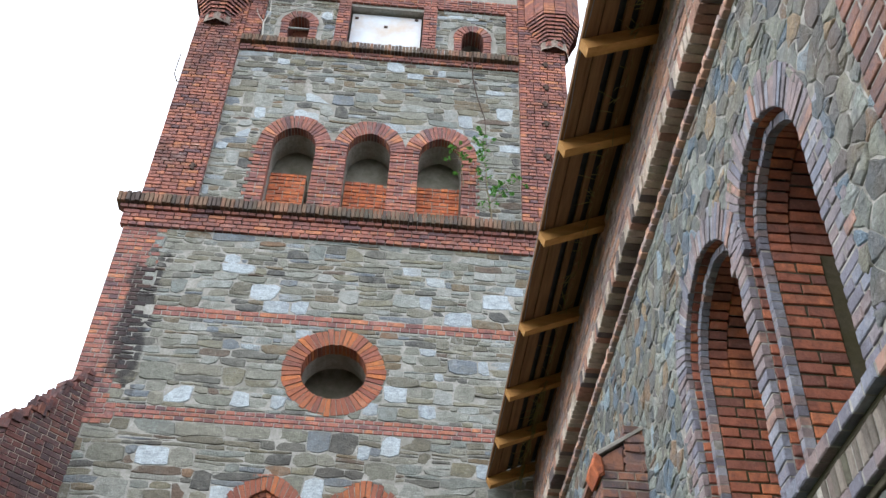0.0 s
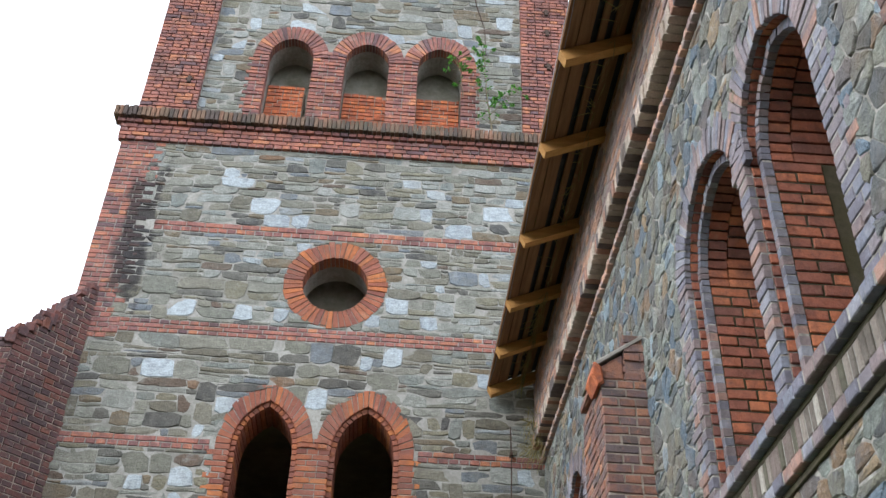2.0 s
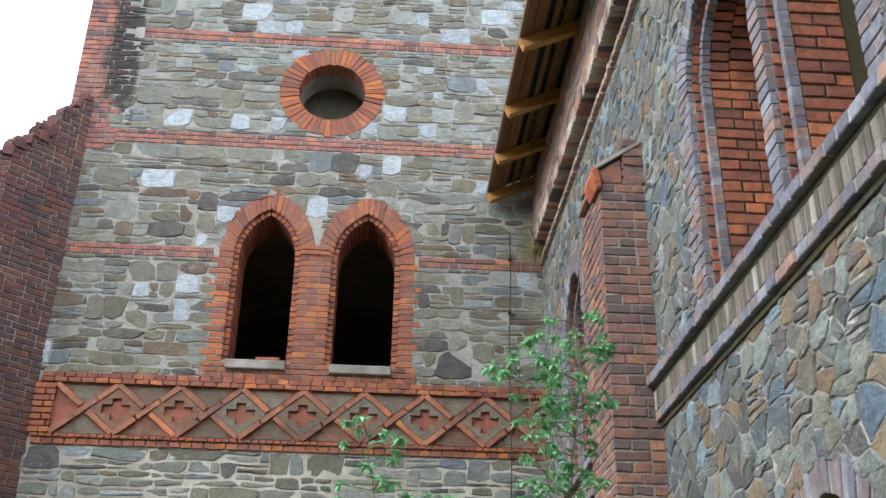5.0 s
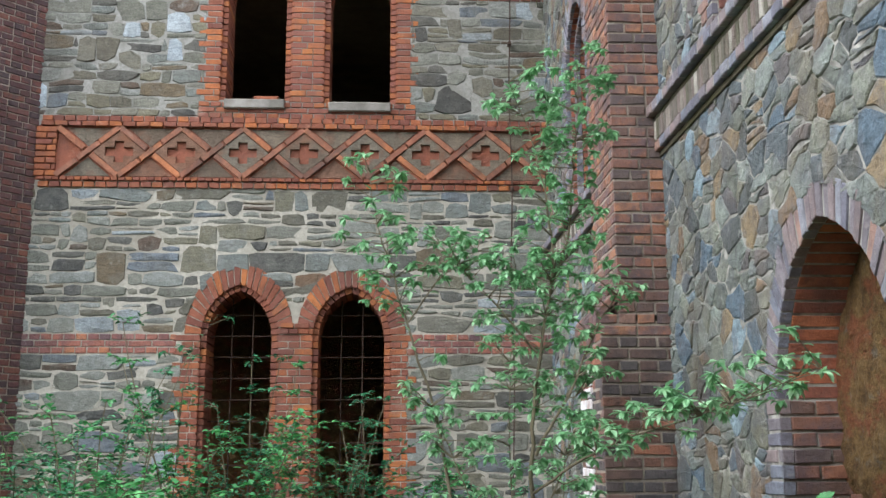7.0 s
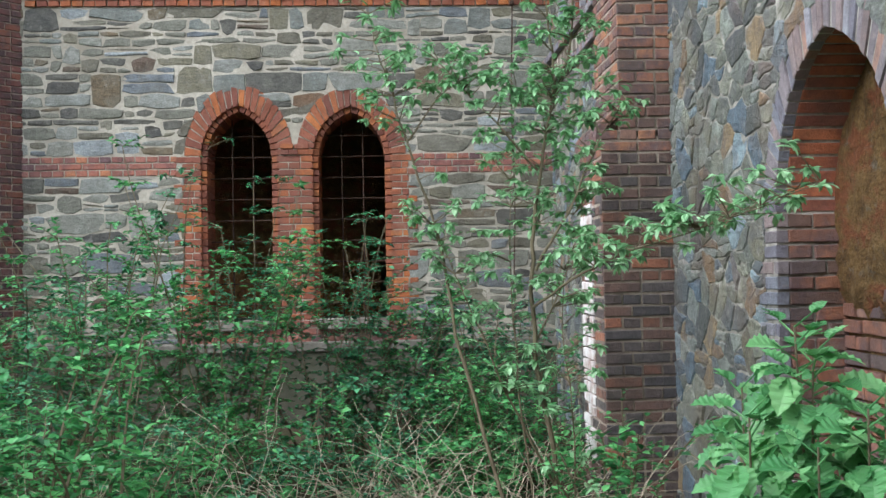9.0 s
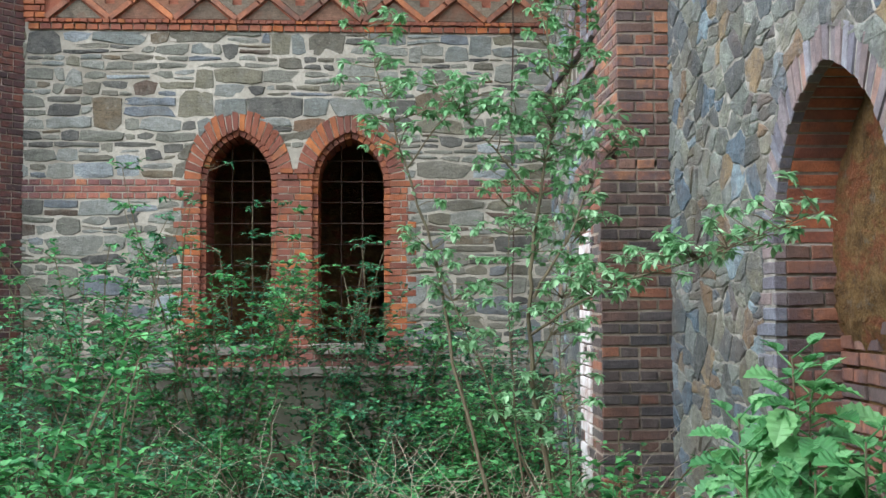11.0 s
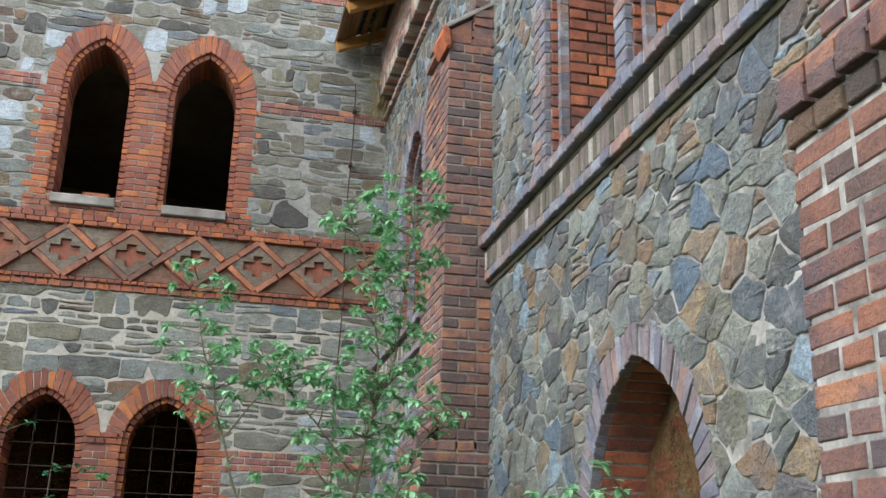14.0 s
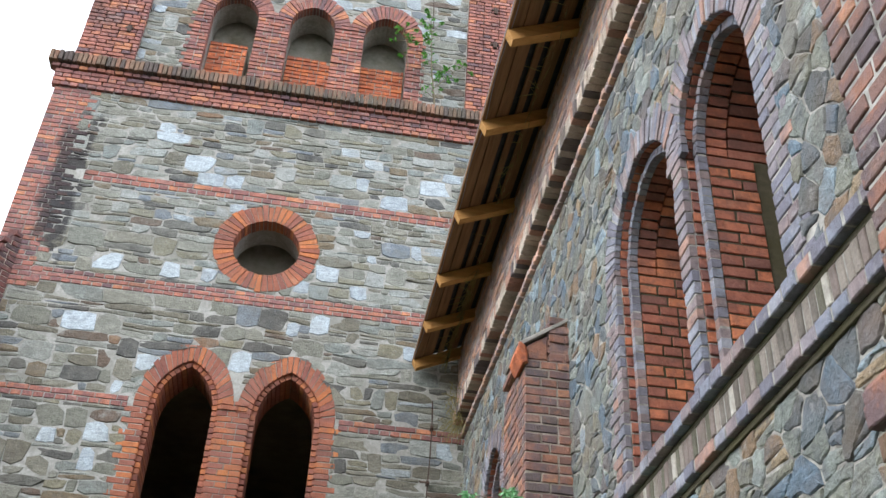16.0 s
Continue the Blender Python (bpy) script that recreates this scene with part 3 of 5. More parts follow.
def layered(plane, rnd, u0, u1, v0, v1, openings=(), margin=0.12, gap=0.0085, depth=0.010, lo=0.06, hi=0.205, blocks=None, share=0.3):
    """Rubble laid in uneven, wandering layers: flat slabs, blocks, and some tall stones through two layers."""
    beds = [v0]
    while beds[-1] < v1 - lo * 0.8:
        beds.append(beds[-1] + rnd.uniform(lo, hi) * (0.8 if rnd.random() < 0.4 else 1.0))
    k = (v1 - v0) / (beds[-1] - v0)
    beds = [v0 + (b - v0) * k for b in beds]
    n = len(beds) - 1

    def bed(j, u):
        if j <= 0:
            return v0
        if j >= n:
            return v1
        room = min(beds[j] - beds[j - 1], beds[j + 1] - beds[j])
        return beds[j] + room * (0.42 * noise.noise((u * 0.9, j * 7.3, v0)) + 0.30 * noise.noise((u * 3.1, j * 3.7, v0 + 5)))

    taken, out = {}, []
    for j in range(n):
        h = beds[j + 1] - beds[j]
        u = u0 + rnd.uniform(-0.2, 0.0)
        blocked = sorted(taken.get(j, []))
        while u < u1:
            w = min(0.62, max(0.1, rnd.lognormvariate(math.log(0.13 + h * 1.35), 0.42)))
            e = u + w
            skip = False
            for a, b in blocked:
                if a - 0.03 <= u < b - 0.03:
                    u, skip = b, True
                    break
                if u < a < e + 0.05:
                    e = a
            if skip:
                continue
            if u1 - e < 0.08:
                e = u1
            top = j + 1
            if j + 2 <= n and rnd.random() < 0.19 and e - u > 0.12 and beds[j + 2] - beds[j] < 0.40:
                top = j + 2
                e = min(e, u + rnd.uniform(0.22, 0.5))
                taken.setdefault(j + 1, []).append((u, e))
            a, b = max(u, u0), min(e, u1)
            u = e
            if b - a < 0.04:
                continue
            spans = [(j, top, 0.0, 1.0)]
            if top == j + 1 and h > 0.11 and rnd.random() < 0.33:
                m = rnd.uniform(0.35, 0.65)
                spans = [(j, top, 0.0, m), (j, top, m, 1.0)]
            s0, s1 = rnd.uniform(-0.25, 0.25), rnd.uniform(-0.25, 0.25)
            for lo_j, hi_j, f0, f1 in spans:
                pts = []
                g = gap * rnd.uniform(0.45, 1.25)
                m = max(2, int((b - a) / 0.09))
                low = [(a + (b - a) * i / m, 0) for i in range(m + 1)]
                def at(x, f):
                    y0, y1 = bed(lo_j, x), bed(hi_j, x)
                    return y0 + (y1 - y0) * f
                hh = (beds[hi_j] - beds[lo_j]) * (f1 - f0)
                sk0 = s0 * min(hh, 0.15) if a > u0 + 0.01 else 0
                sk1 = s1 * min(hh, 0.15) if b < u1 - 0.01 else 0
                c0, c1 = rnd.uniform(0.1, 0.3) * hh, rnd.uniform(0.1, 0.3) * hh
                bot, tp = [], []
                for i in range(m + 1):
                    x = a + (b - a) * i / m
                    end = 1 if i in (0, m) else 0
                    xs = min(max(x, a + g), b - g)
                    bot.append((xs - (sk0 if i < m / 2 else sk1) * 0.5, at(x, f0) + g + end * c0 * 0.5 + rnd.uniform(-.005, .005)))
                    tp.append((xs + (sk0 if i < m / 2 else sk1) * 0.5, at(x, f1) - g - end * c1 * 0.5 + rnd.uniform(-.005, .005)))
                poly = bot + tp[::-1]
                if rnd.random() < 0.5 and hh > 0.08:
                    # a chipped corner
                    k = rnd.choice((0, m, m + 1, 2 * m + 1))
                    q, cx, cy = poly[k], (a + b) / 2, at((a + b) / 2, (f0 + f1) / 2)
                    poly[k] = (q[0] + (cx - q[0]) * 0.16, q[1] + (cy - q[1]) * 0.3)
                if area(poly) < 0.0012:
                    continue
                poly = clear_of(poly, openings, margin)
                if poly:
                    stack = blocks if blocks is not None and top == j + 2 and rnd.random() < share else out
                    stack.append(prism(plane, poly, depth * rnd.uniform(0.1, 1.0), -0.03, 0.006, (rnd, 0.004)))
    return out


def courses(plane, rnd, u0, u1, v0, v1, front=0.0, back=-0.05, height=0.075, length=0.25, joint=0.014, keep=None, tooth=(0, 0), start=0, jitter=0.004, wear=0.0, bevel=0.004):
    """Brickwork: courses in cross bond over a rectangle; tooth lets every other course run on at its ends."""
    out = []
    n = max(1, round((v1 - v0) / height))
    h = (v1 - v0) / n
    for j in range(n):
        a, b = v0 + j * h, v0 + (j + 1) * h
        k = j + start
        left, right = u0 - (tooth[0] if k % 2 else 0), u1 + (tooth[1] if k % 2 else 0)
        unit = length if k % 2 else length / 2
        u = left
        first = True
        while u < right - 0.03:
            ln = length * 0.75 if first and k % 4 == 1 else unit
            first = False
            e = min(u + ln, right)
            if right - e < 0.05:
                e = right
            q = quad(u + joint / 2, a + joint / 2, e - joint / 2, b - joint / 2)
            if (keep is None or keep((u + e) / 2, (a + b) / 2)) and e - u > 0.03 and rnd.random() >= wear:
                t = rnd.uniform(-0.002, 0.002)
                q = [(x + rnd.uniform(-.003, .003), y + t * (1 if i in (1, 2) else -1) + rnd.uniform(-.003, .003)) for i, (x, y) in enumerate(q)]
                out.append(prism(plane, q, front + rnd.uniform(-jitter, jitter), back, bevel))
            u = e
    return out


def pierced(plane, outer, holes, front, back):
    """A wall with holes that go right through it."""
    bm = bmesh.new()
    loops = [outer] + [list(h) for h in holes]
    edges = []
    for lp in loops:
        vs = [bm.verts.new((u, v, 0)) for u, v in lp]
        edges += [bm.edges.new((vs[i], vs[(i + 1) % len(vs)])) for i in range(len(vs))]
    bmesh.ops.triangle_fill(bm, use_beauty=True, use_dissolve=False, edges=edges, normal=(0, 0, 1))
    bm.verts.index_update()
    flat = [(v.co.x, v.co.y) for v in bm.verts]
    tris = []
    for f in bm.faces:
        t = [v.index for v in f.verts]
        if area([flat[i] for i in t]) < 0:
            t.reverse()
        tris.append(t)
    bm.free()
    n = len(flat)
    verts = [plane(u, v, front) for u, v in flat] + [plane(u, v, back) for u, v in flat]
    faces = [tuple(t) for t in tris] + [tuple(i + n for i in reversed(t)) for t in tris]
    o = 0
    for lp in loops:
        m = len(lp)
        for i in range(m):
            a, b = o + i, o + (i + 1) % m
            faces.append((a, a + n, b + n, b) if lp is not outer else (a, a + n, b + n, b))
        o += m
    return verts, faces


def tube(points, radii, sides=5):
    """A bent, tapering stem."""
    verts, faces = [], []
    pts = [Vector(p) for p in points]
    for i, p in enumerate(pts):
        d = (pts[min(i + 1, len(pts) - 1)] - pts[max(i - 1, 0)]).normalized()
        x = d.orthogonal().normalized()
        y = d.cross(x)
        for s in range(sides):
            a = 2 * math.pi * s / sides
            verts.append(tuple(p + (x * math.cos(a) + y * math.sin(a)) * radii[i]))
    for i in range(len(pts) - 1):
        for s in range(sides):
            a, b = i * sides + s, i * sides + (s + 1) % sides
            faces.append((a, b, b + sides, a + sides))
    faces.append(tuple(range((len(pts) - 1) * sides, len(pts) * sides)))
    return verts, faces


def leaf(at, along, up, length, width):
    """A folded leaf of a few faces, drooping to its tip."""
    at, along = Vector(at), Vector(along).normalized()
    side = along.cross(Vector(up))
    side = side.normalized() if side.length > 1e-3 else along.orthogonal().normalized()
    nor = side.cross(along).normalized()
    w, L = width / 2, length
    v = [at, at + along * L * .35 + side * w - nor * L * .03 + nor * w * .35, at + along * L * .7 + side * w * .75 - nor * L * .08 + nor * w * .25, at + along * L - nor * L * .2,
         at + along * L * .7 - side * w * .75 - nor * L * .08 + nor * w * .25, at + along * L * .35 - side * w - nor * L * .03 + nor * w * .35, at + along * L * .5 - nor * L * .04]
    return [tuple(p) for p in v], [(0, 1, 6), (1, 2, 6), (2, 3, 6), (3, 4, 6), (4, 5, 6), (5, 0, 6)]

# ---- ground ----
def build_ground():
    rnd = random.Random(3)
    n, verts, faces = 90, [], []
    grid = [math.copysign(abs(k / 45) ** 2.6 * 900, k) for k in range(-45, 46)]
    for y in grid:
        for x in grid:
            near = max(0.0, 1 - math.hypot(x, y - 6) / 60)
            verts.append((x, y + 6, 0.10 * near * (noise.noise((x * 0.7, y * 0.7, 0)) + 0.6 * noise.noise((x * 2.1, y * 2.1, 3))) - 0.06))
    m = len(grid)
    for j in range(m - 1):
        for i in range(m - 1):
            faces.append((j * m + i, j * m + i + 1, (j + 1) * m + i + 1, (j + 1) * m + i))
    ob = new("ground", mesh_of("ground", verts, faces, soil))
    tagged(ob, "dark overgrown soil with leaf litter round the ruin", "ground", kind="structure")


build_ground()


def shade_screen():
    """Unseen tree-like screen behind and beside the viewer, added to darken the lower walls."""
    verts, faces = [], []
    line = [(16.0, -9.0), (-13.0, -9.0), (-15.0, -7.0), (-15.0, 0.5)]
    pts = []
    for (x0, y0), (x1, y1) in zip(line, line[1:]):
        m = max(2, int(math.hypot(x1 - x0, y1 - y0) / 0.7))
        pts += [(x0 + (x1 - x0) * i / m, y0 + (y1 - y0) * i / m) for i in range(m)]
    pts.append(line[-1])
    for i, (x, y) in enumerate(pts):
        top = 7.6 + 1.3 * noise.noise((i * 0.31, 0, 0)) + 0.5 * noise.noise((i * 1.1, 4, 0))
        for j in range(9):
            z = -0.3 + (top + 0.3) * j / 8
            verts.append((x + 0.5 * noise.noise((i * 0.7, z, 1)), y + 0.5 * noise.noise((i * 0.7, z, 7)), z))
        for j in range(9):
            q = verts[-9]
            verts.append((q[0] + (-1.2 if x < -12.9 else 0.0), q[1] - 1.2, q[2]))
    for i in range(len(pts) - 1):
        for j in range(8):
            a = i * 18 + j
            faces += [(a, a + 18, a + 19, a + 1), (a + 9, a + 10, a + 28, a + 27)]
        faces.append((i * 18 + 8, i * 18 + 26, i * 18 + 35, i * 18 + 17))
    ob = new("backdrop", mesh_of("backdrop", verts, faces, screen_green))
    tagged(ob, "unseen dark tree-like screen added to keep sky light off the lower walls", "backdrop", kind="structure")


shade_screen()

# ---- the tower ----
D = 11.2
T = south(D)
rt = random.Random(11)
tower = thing("tower", "tall ruined church tower of grey rubble stone with red brick dressings", "tower")
LOW = [Arch(-1.585, 0.69, 1.12, 2.9, 3.39), Arch(-0.365, 0.71, 1.12, 2.9, 3.37)]
MID = [Arch(-1.50, 0.66, 5.58, 6.95, 7.49), Arch(-0.305, 0.69, 5.56, 6.93, 7.48)]
EYEHOLE = Round(-0.875, 9.33, 0.43)
TOP = [Arch(c, 0.68, 12.25, 13.62, 14.02) for c in (-1.96, -0.77, 0.38)]
NICHE = [Arch(-2.28, 0.36, 16.28, 16.8, 17.0), Arch(0.84, 0.38, 16.3, 16.76, 16.98)]
HATCH = Box(-1.4, -0.08, 16.33, 17.47)

v, f = pierced(T, quad(-4.18, -0.4, 2.6, 4.95), [a.outline(0.086) for a in LOW], 0.0, -0.55)
part("lower_wall", v, f, mortar_tower, tower, "pale lime mortar bed of the lower storey")
v, f = join([pierced(T, quad(-4.18, 4.95, 2.6, 12.05), [a.outline(0.086) for a in MID] + [EYEHOLE.outline(0.012)], 0.0, -0.55),
             pierced(T, quad(-4.06, 12.05, 2.5, 19.0), [a.outline(0.012) for a in TOP + NICHE + [HATCH]], 0.0, -0.55)])
part("wall", v, f, mortar_upper, tower, "grey lime mortar bed of the rubble front")
inner = south(D + 0.55)
# unseen opening added in the side wall, lets daylight onto the ground floor
v, f = join([block(lambda u, w, d: (u, w, d), -4.18, -3.6, D + 0.551, D + 2.0, -0.4, 19.0, 0.001),
             block(lambda u, w, d: (u, w, d), -4.18, -3.6, D + 2.9, D + 6.5, -0.4, 19.0, 0.001),
             block(lambda u, w, d: (u, w, d), -4.18, -3.6, D + 2.0, D + 2.9, -0.4, 1.5, 0.001),
             block(lambda u, w, d: (u, w, d), -4.18, -3.6, D + 2.0, D + 2.9, 3.0, 19.0, 0.001),
             block(lambda u, w, d: (u, w, d), 2.0, 2.5, D + 0.551, D + 6.5, -0.4, 19.0, 0.001),
             block(lambda u, w, d: (u, w, d), -3.6, 2.0, D + 6.0, D + 6.5, -0.4, 19.0, 0.001)])
part("inner_wall", v, f, plaster_old, tower, "stained plaster on the inside of the tower")
for z in (0.6, 4.95, 8.1, 11.95, 15.6, 18.9):
    v, f = block(lambda u, w, d: (u, w, d), -3.6, 2.0, D + 0.551, D + 6.0, z - 0.25, z, 0.001)
    part("storey_floor", v, f, plaster_old, tower)
# an inner doorway behind the lower windows
iw = south(D + 3.2)
v, f = pierced(iw, quad(-3.6, 0.6, 2.0, 4.7), [Arch(0.42, 1.0, 0.75, 1.75, 2.25).outline()], 0.0, -0.4)
part("partition_wall", v, f, plaster_ochre, tower, "ochre plastered inner wall with an arched doorway")

bricks, stones, middle, blocks, orange, caps = [], [], [], [], [], []
# bands of two or three courses between the stone fields
bricks += courses(T, rt, -3.42, 1.9, 10.05, 10.22, 0.012)
bricks += courses(T, rt, -3.66, 1.9, 8.42, 8.62, 0.012)
bricks += courses(T, rt, -3.95, -1.83 - 0.3, 6.85, 7.0, 0.012)
bricks += courses(T, rt, 0.04 + 0.28, 1.9, 6.85, 7.0, 0.012)
bricks += courses(T, rt, -3.95, -2.25, 2.69, 2.91, 0.012)
bricks += courses(T, rt, 0.3, 1.9, 2.69, 2.91, 0.012)
# the corner of the tower, toothed into the stone
bricks += courses(T, rt, -4.18, -3.66, 8.3, 11.62, 0.012, tooth=(0, 0.13))
bricks += courses(T, rt, -4.06, -3.22, 12.22, 19.0, 0.07, back=-0.05)
bricks += courses(T, rt, 1.66, 2.5, 12.22, 19.0, 0.07, back=-0.05)
# brick course under the main cornice, and the cornice
bricks += courses(T, rt, -4.24, 2.6, 11.62, 11.93, 0.05)
bricks += courses(T, rt, -4.30, 2.6, 11.93, 12.005, 0.085)
n = 105
for i in range(n):
    u = -4.36 + i * (2.6 + 4.36) / n
    caps.append(prism(T, quad(u + 0.005, 12.01 + rt.uniform(-.004, .004), u + 0.061, 12.2 + rt.uniform(-.012, .008)), 0.15 + rt.uniform(-.012, .012), -0.1, 0.008))
bricks += courses(T, rt, -3.22, 1.66, 15.92, 16.08, 0.045)
n = 78
for i in range(n):
    u = -3.22 + i * 4.88 / n
    caps.append(prism(T, quad(u + 0.005, 16.085, u + 0.058, 16.25 + rt.uniform(-.01, .006)), 0.13 + rt.uniform(-.01, .01), -0.1, 0.008))
# lower and middle window pairs: rings, jambs and the pier between
for pair, edge in ((LOW, 0.33), (MID, 0.30)):
    a, b = pair
    for w in pair:
        # outer order with a rounder back, and a sunk inner order
        orange += w.ring(T, rt, 0.24, 0.012, -0.12, brick=0.072, m=0.06, joint=0.010, crown=0.28)
        orange += w.ring(T, rt, 0.082, -0.03, -0.54, brick=0.07, joint=0.010)
    low, top = a.v0 - 0.02, a.vs
    l0, l1, r0, r1, q = a.c - a.h, a.c + a.h, b.c - b.h, b.c + b.h, 0.06
    orange += courses(T, rt, l0 - edge + 0.06, l0 - q, low, top, 0.008, -0.12, length=0.26, joint=0.010, tooth=(0.09, 0))
    orange += courses(T, rt, l1 + q, r0 - q, low, top, 0.008, -0.12, length=0.26, joint=0.010)
    orange += courses(T, rt, r1 + q, r1 + edge - 0.06, low, top, 0.008, -0.12, length=0.26, joint=0.010, tooth=(0, 0.09))
    for u in (l0 - 0.082, l1, r0 - 0.082, r1):
        orange += courses(T, rt, u, u + 0.082, low, top, -0.03, -0.54, length=0.4, joint=0.010)
    orange += courses(T, rt, l1 + 0.1, r0 - 0.1, top, top + 0.13, 0.028, -0.1, length=0.2)
    apron = courses(T, rt, l0 - edge, r1 + edge, low - (0.2 if pair is MID else 0.24), low, 0.016, -0.05, length=0.26)
    if pair is MID:
        orange += apron
    else:
        bricks += apron
# round window
orange += EYEHOLE.ring(T, rt, 0.26, 0.016, -0.2, brick=0.055)
# the three upper windows
for w in TOP:
    bricks += w.ring(T, rt, 0.24, 0.022, -0.14, brick=0.06, joint=0.012, crown=0.29)
for u0, u1, tt in ((-2.56, -2.30, (0.06, 0)), (-1.62, -1.11, (0, 0)), (-0.43, 0.04, (0, 0)), (0.72, 0.96, (0, 0.06))):
    bricks += courses(T, rt, u0, u1, 12.2, 13.62, 0.018, -0.14, tooth=tt, jitter=0.01)
for c in (-1.365, -0.195):
    bricks += courses(T, rt, c - 0.14, c + 0.14, 13.62, 13.77, 0.03, -0.1)
# top storey: niches, hatch piers, lintel
for w in NICHE:
    bricks += w.ring(T, rt, 0.16, 0.03, -0.3, crown=0.17)
    bricks += courses(T, rt, w.c - w.h - 0.15, w.c - w.h, 16.25, w.vs, 0.03, -0.3)
    bricks += courses(T, rt, w.c + w.h, w.c + w.h + 0.15, 16.25, w.vs, 0.03, -0.3)
for u0, u1 in ((-1.64, -1.40), (-0.08, 0.18), (-3.22, -2.92), (1.44, 1.66)):
    bricks += courses(T, rt, u0, u1, 16.25, 17.55, 0.07, -0.1)
bricks += courses(T, rt, -3.2, 1.66, 17.55, 17.9, 0.05)

# rubble fields
fields = [(-4.0, 1.95, 0.86, 2.69), (-4.0, 1.95, 2.91, 4.53), (-4.0, 1.95, 5.37, 6.85), (-4.0, 1.95, 7.0, 8.42), (-3.72, 1.95, 8.62, 10.05),
          (-3.72, 1.95, 10.22, 11.62), (-3.22, 1.66, 12.2, 15.92), (-3.2, 1.66, 16.25, 17.55)]
holes = LOW + MID + [EYEHOLE] + TOP + NICHE + [HATCH, Box(LOW[0].c, LOW[1].c, 1.0, 2.95), Box(MID[0].c, MID[1].c, 5.4, 7.0), Box(-1.96, 0.38, 12.2, 13.7)]
for u0, u1, v0, v1 in fields:
    # pale pointing below the frieze, larger darker blocks above it, thin slabs higher up
    if v0 < 5.0:
        stones += layered(T, rt, u0, u1, v0, v1, holes, 0.235, 0.009, 0.014, 0.06, 0.215, blocks, 0.2)
    elif v0 < 8.0:
        middle += layered(T, rt, u0, u1, v0, v1, holes, 0.235, 0.0038, 0.012, 0.05, 0.215, blocks, 0.3)
    else:
        stones += layered(T, rt, u0, u1, v0, v1, holes, 0.235, 0.0042, 0.014, 0.045, 0.17, blocks, 0.5)
mid_z = lambda p: abs(p[2] - 3.2) + 0.1 * abs(p[0])
emit(stones, "stone", "rubble_stonework", stone_tower, tower, mid_z, 300, "grey and bluish rubble stones in lime mortar")
emit(middle, "stone", "middle_stonework", stone_middle, tower, mid_z, 120, "brownish grey rubble stones of the middle storeys")
emit(blocks, "block_stone", "block_stonework", stone_pale, tower, mid_z, 100, "large pale bluish blocks among the rubble")
emit(orange, "dressing_brick", "window_brickwork", brick_orange, tower, mid_z, 300, "orange-red bricks round the windows")
emit(bricks, "brick", "brickwork", brick_red, tower, mid_z, 200, "red and soot-dark bricks of corners and bands")
emit(caps, "cap_brick", "cornice_capping", brick_cap, tower, lambda p: p[2], 105, "dark mossy bricks set on edge")

# brick reveals are backed with mortar; sills
for w, z in [(w, w.v0) for w in MID]:
    v, f = block(T, w.c - w.h - 0.01, w.c + w.h + 0.01, z - 0.11, z, -0.5, 0.06, 0.012)
    part("window_sill", v, f, concrete, tower, "grey concrete window sill")
for w in LOW:
    v, f = block(T, w.c - w.h - 0.03, w.c + w.h + 0.03, w.v0 - 0.12, w.v0, -0.5, 0.07, 0.012)
    part("window_sill", v, f, concrete, tower, "grey concrete window sill")
    gr = []
    for i in range(1, 3):
        u = w.c - w.h + i * 2 * w.h / 3
        top = w.vs + math.sqrt(max(0, w.r ** 2 - (abs(u - w.c) + w.o) ** 2))
        gr.append(block(T, u - 0.007, u + 0.007, w.v0, top + 0.03, -0.318, -0.30, 0.003))
    z = w.v0 + 0.15
    while z < w.va - 0.12:
        h = w.half(z) + 0.02
        gr.append(block(T, w.c - h, w.c + h, z - 0.006, z + 0.006, -0.30, -0.284, 0.003))
        z += 0.235
    v, f = join(gr)
    part("window_grille", v, f, iron, tower, "rusty iron bar grille")
# brick infill and sills of the upper windows
infill = []
for w in TOP:
    edge = w.h - 0.10 if w is TOP[0] else w.h
    top = 13.27 if w is TOP[0] else 13.2
    infill += courses(T, rt, w.c - w.h, w.c + edge, 12.2, top, -0.30, -0.5, wear=0.01, jitter=0.012)
    v, f = block(T, w.c - w.h - 0.005, w.c + edge, 12.2, top - 0.02, -0.5, -0.315, 0.003)
    part("infill", v, f, mortar_brick, tower)
    v, f = block(T, w.c - 0.62, w.c + 0.62, 12.0, 15.3, -0.72, -0.62, 0.003)
    part("vault_plaster", v, f, plaster_vault, tower, "grey stained plaster behind the window")
emit(infill, "brick", "infill_brickwork", brick_infill, tower, lambda p: p[2], 0, "bright orange brick infill")
v, f = block(T, -2.0, 0.3, 8.3, 11.6, -0.95, -0.80, 0.003)
part("vault_plaster", v, f, plaster_vault, tower, "grey stained plaster behind the round window")
# white sheet over the hatch
v, f = block(T, -1.38, -0.10, 16.35, 17.44, -0.16, -0.13, 0.004)
panel = part("hatch_panel", v, f, white_panel, tower, "white painted sheet with rust streaks")
for u, w in ((-1.3, 17.3), (-0.75, 17.1), (-1.33, 16.5), (-0.2, 17.38), (-0.16, 16.45)):
    v, f = block(T, u - 0.035, u + 0.035, w - 0.03, w + 0.03, -0.135, -0.11, 0.01)
    part("bracket", v, f, iron, panel)
v, f = join([block(T, n.c - n.h - 0.02, n.c + n.h + 0.02, 16.2, 17.1, -0.36, -0.30, 0.003) for n in NICHE[:1]])
part("niche_back", v, f, brick_orange, tower)

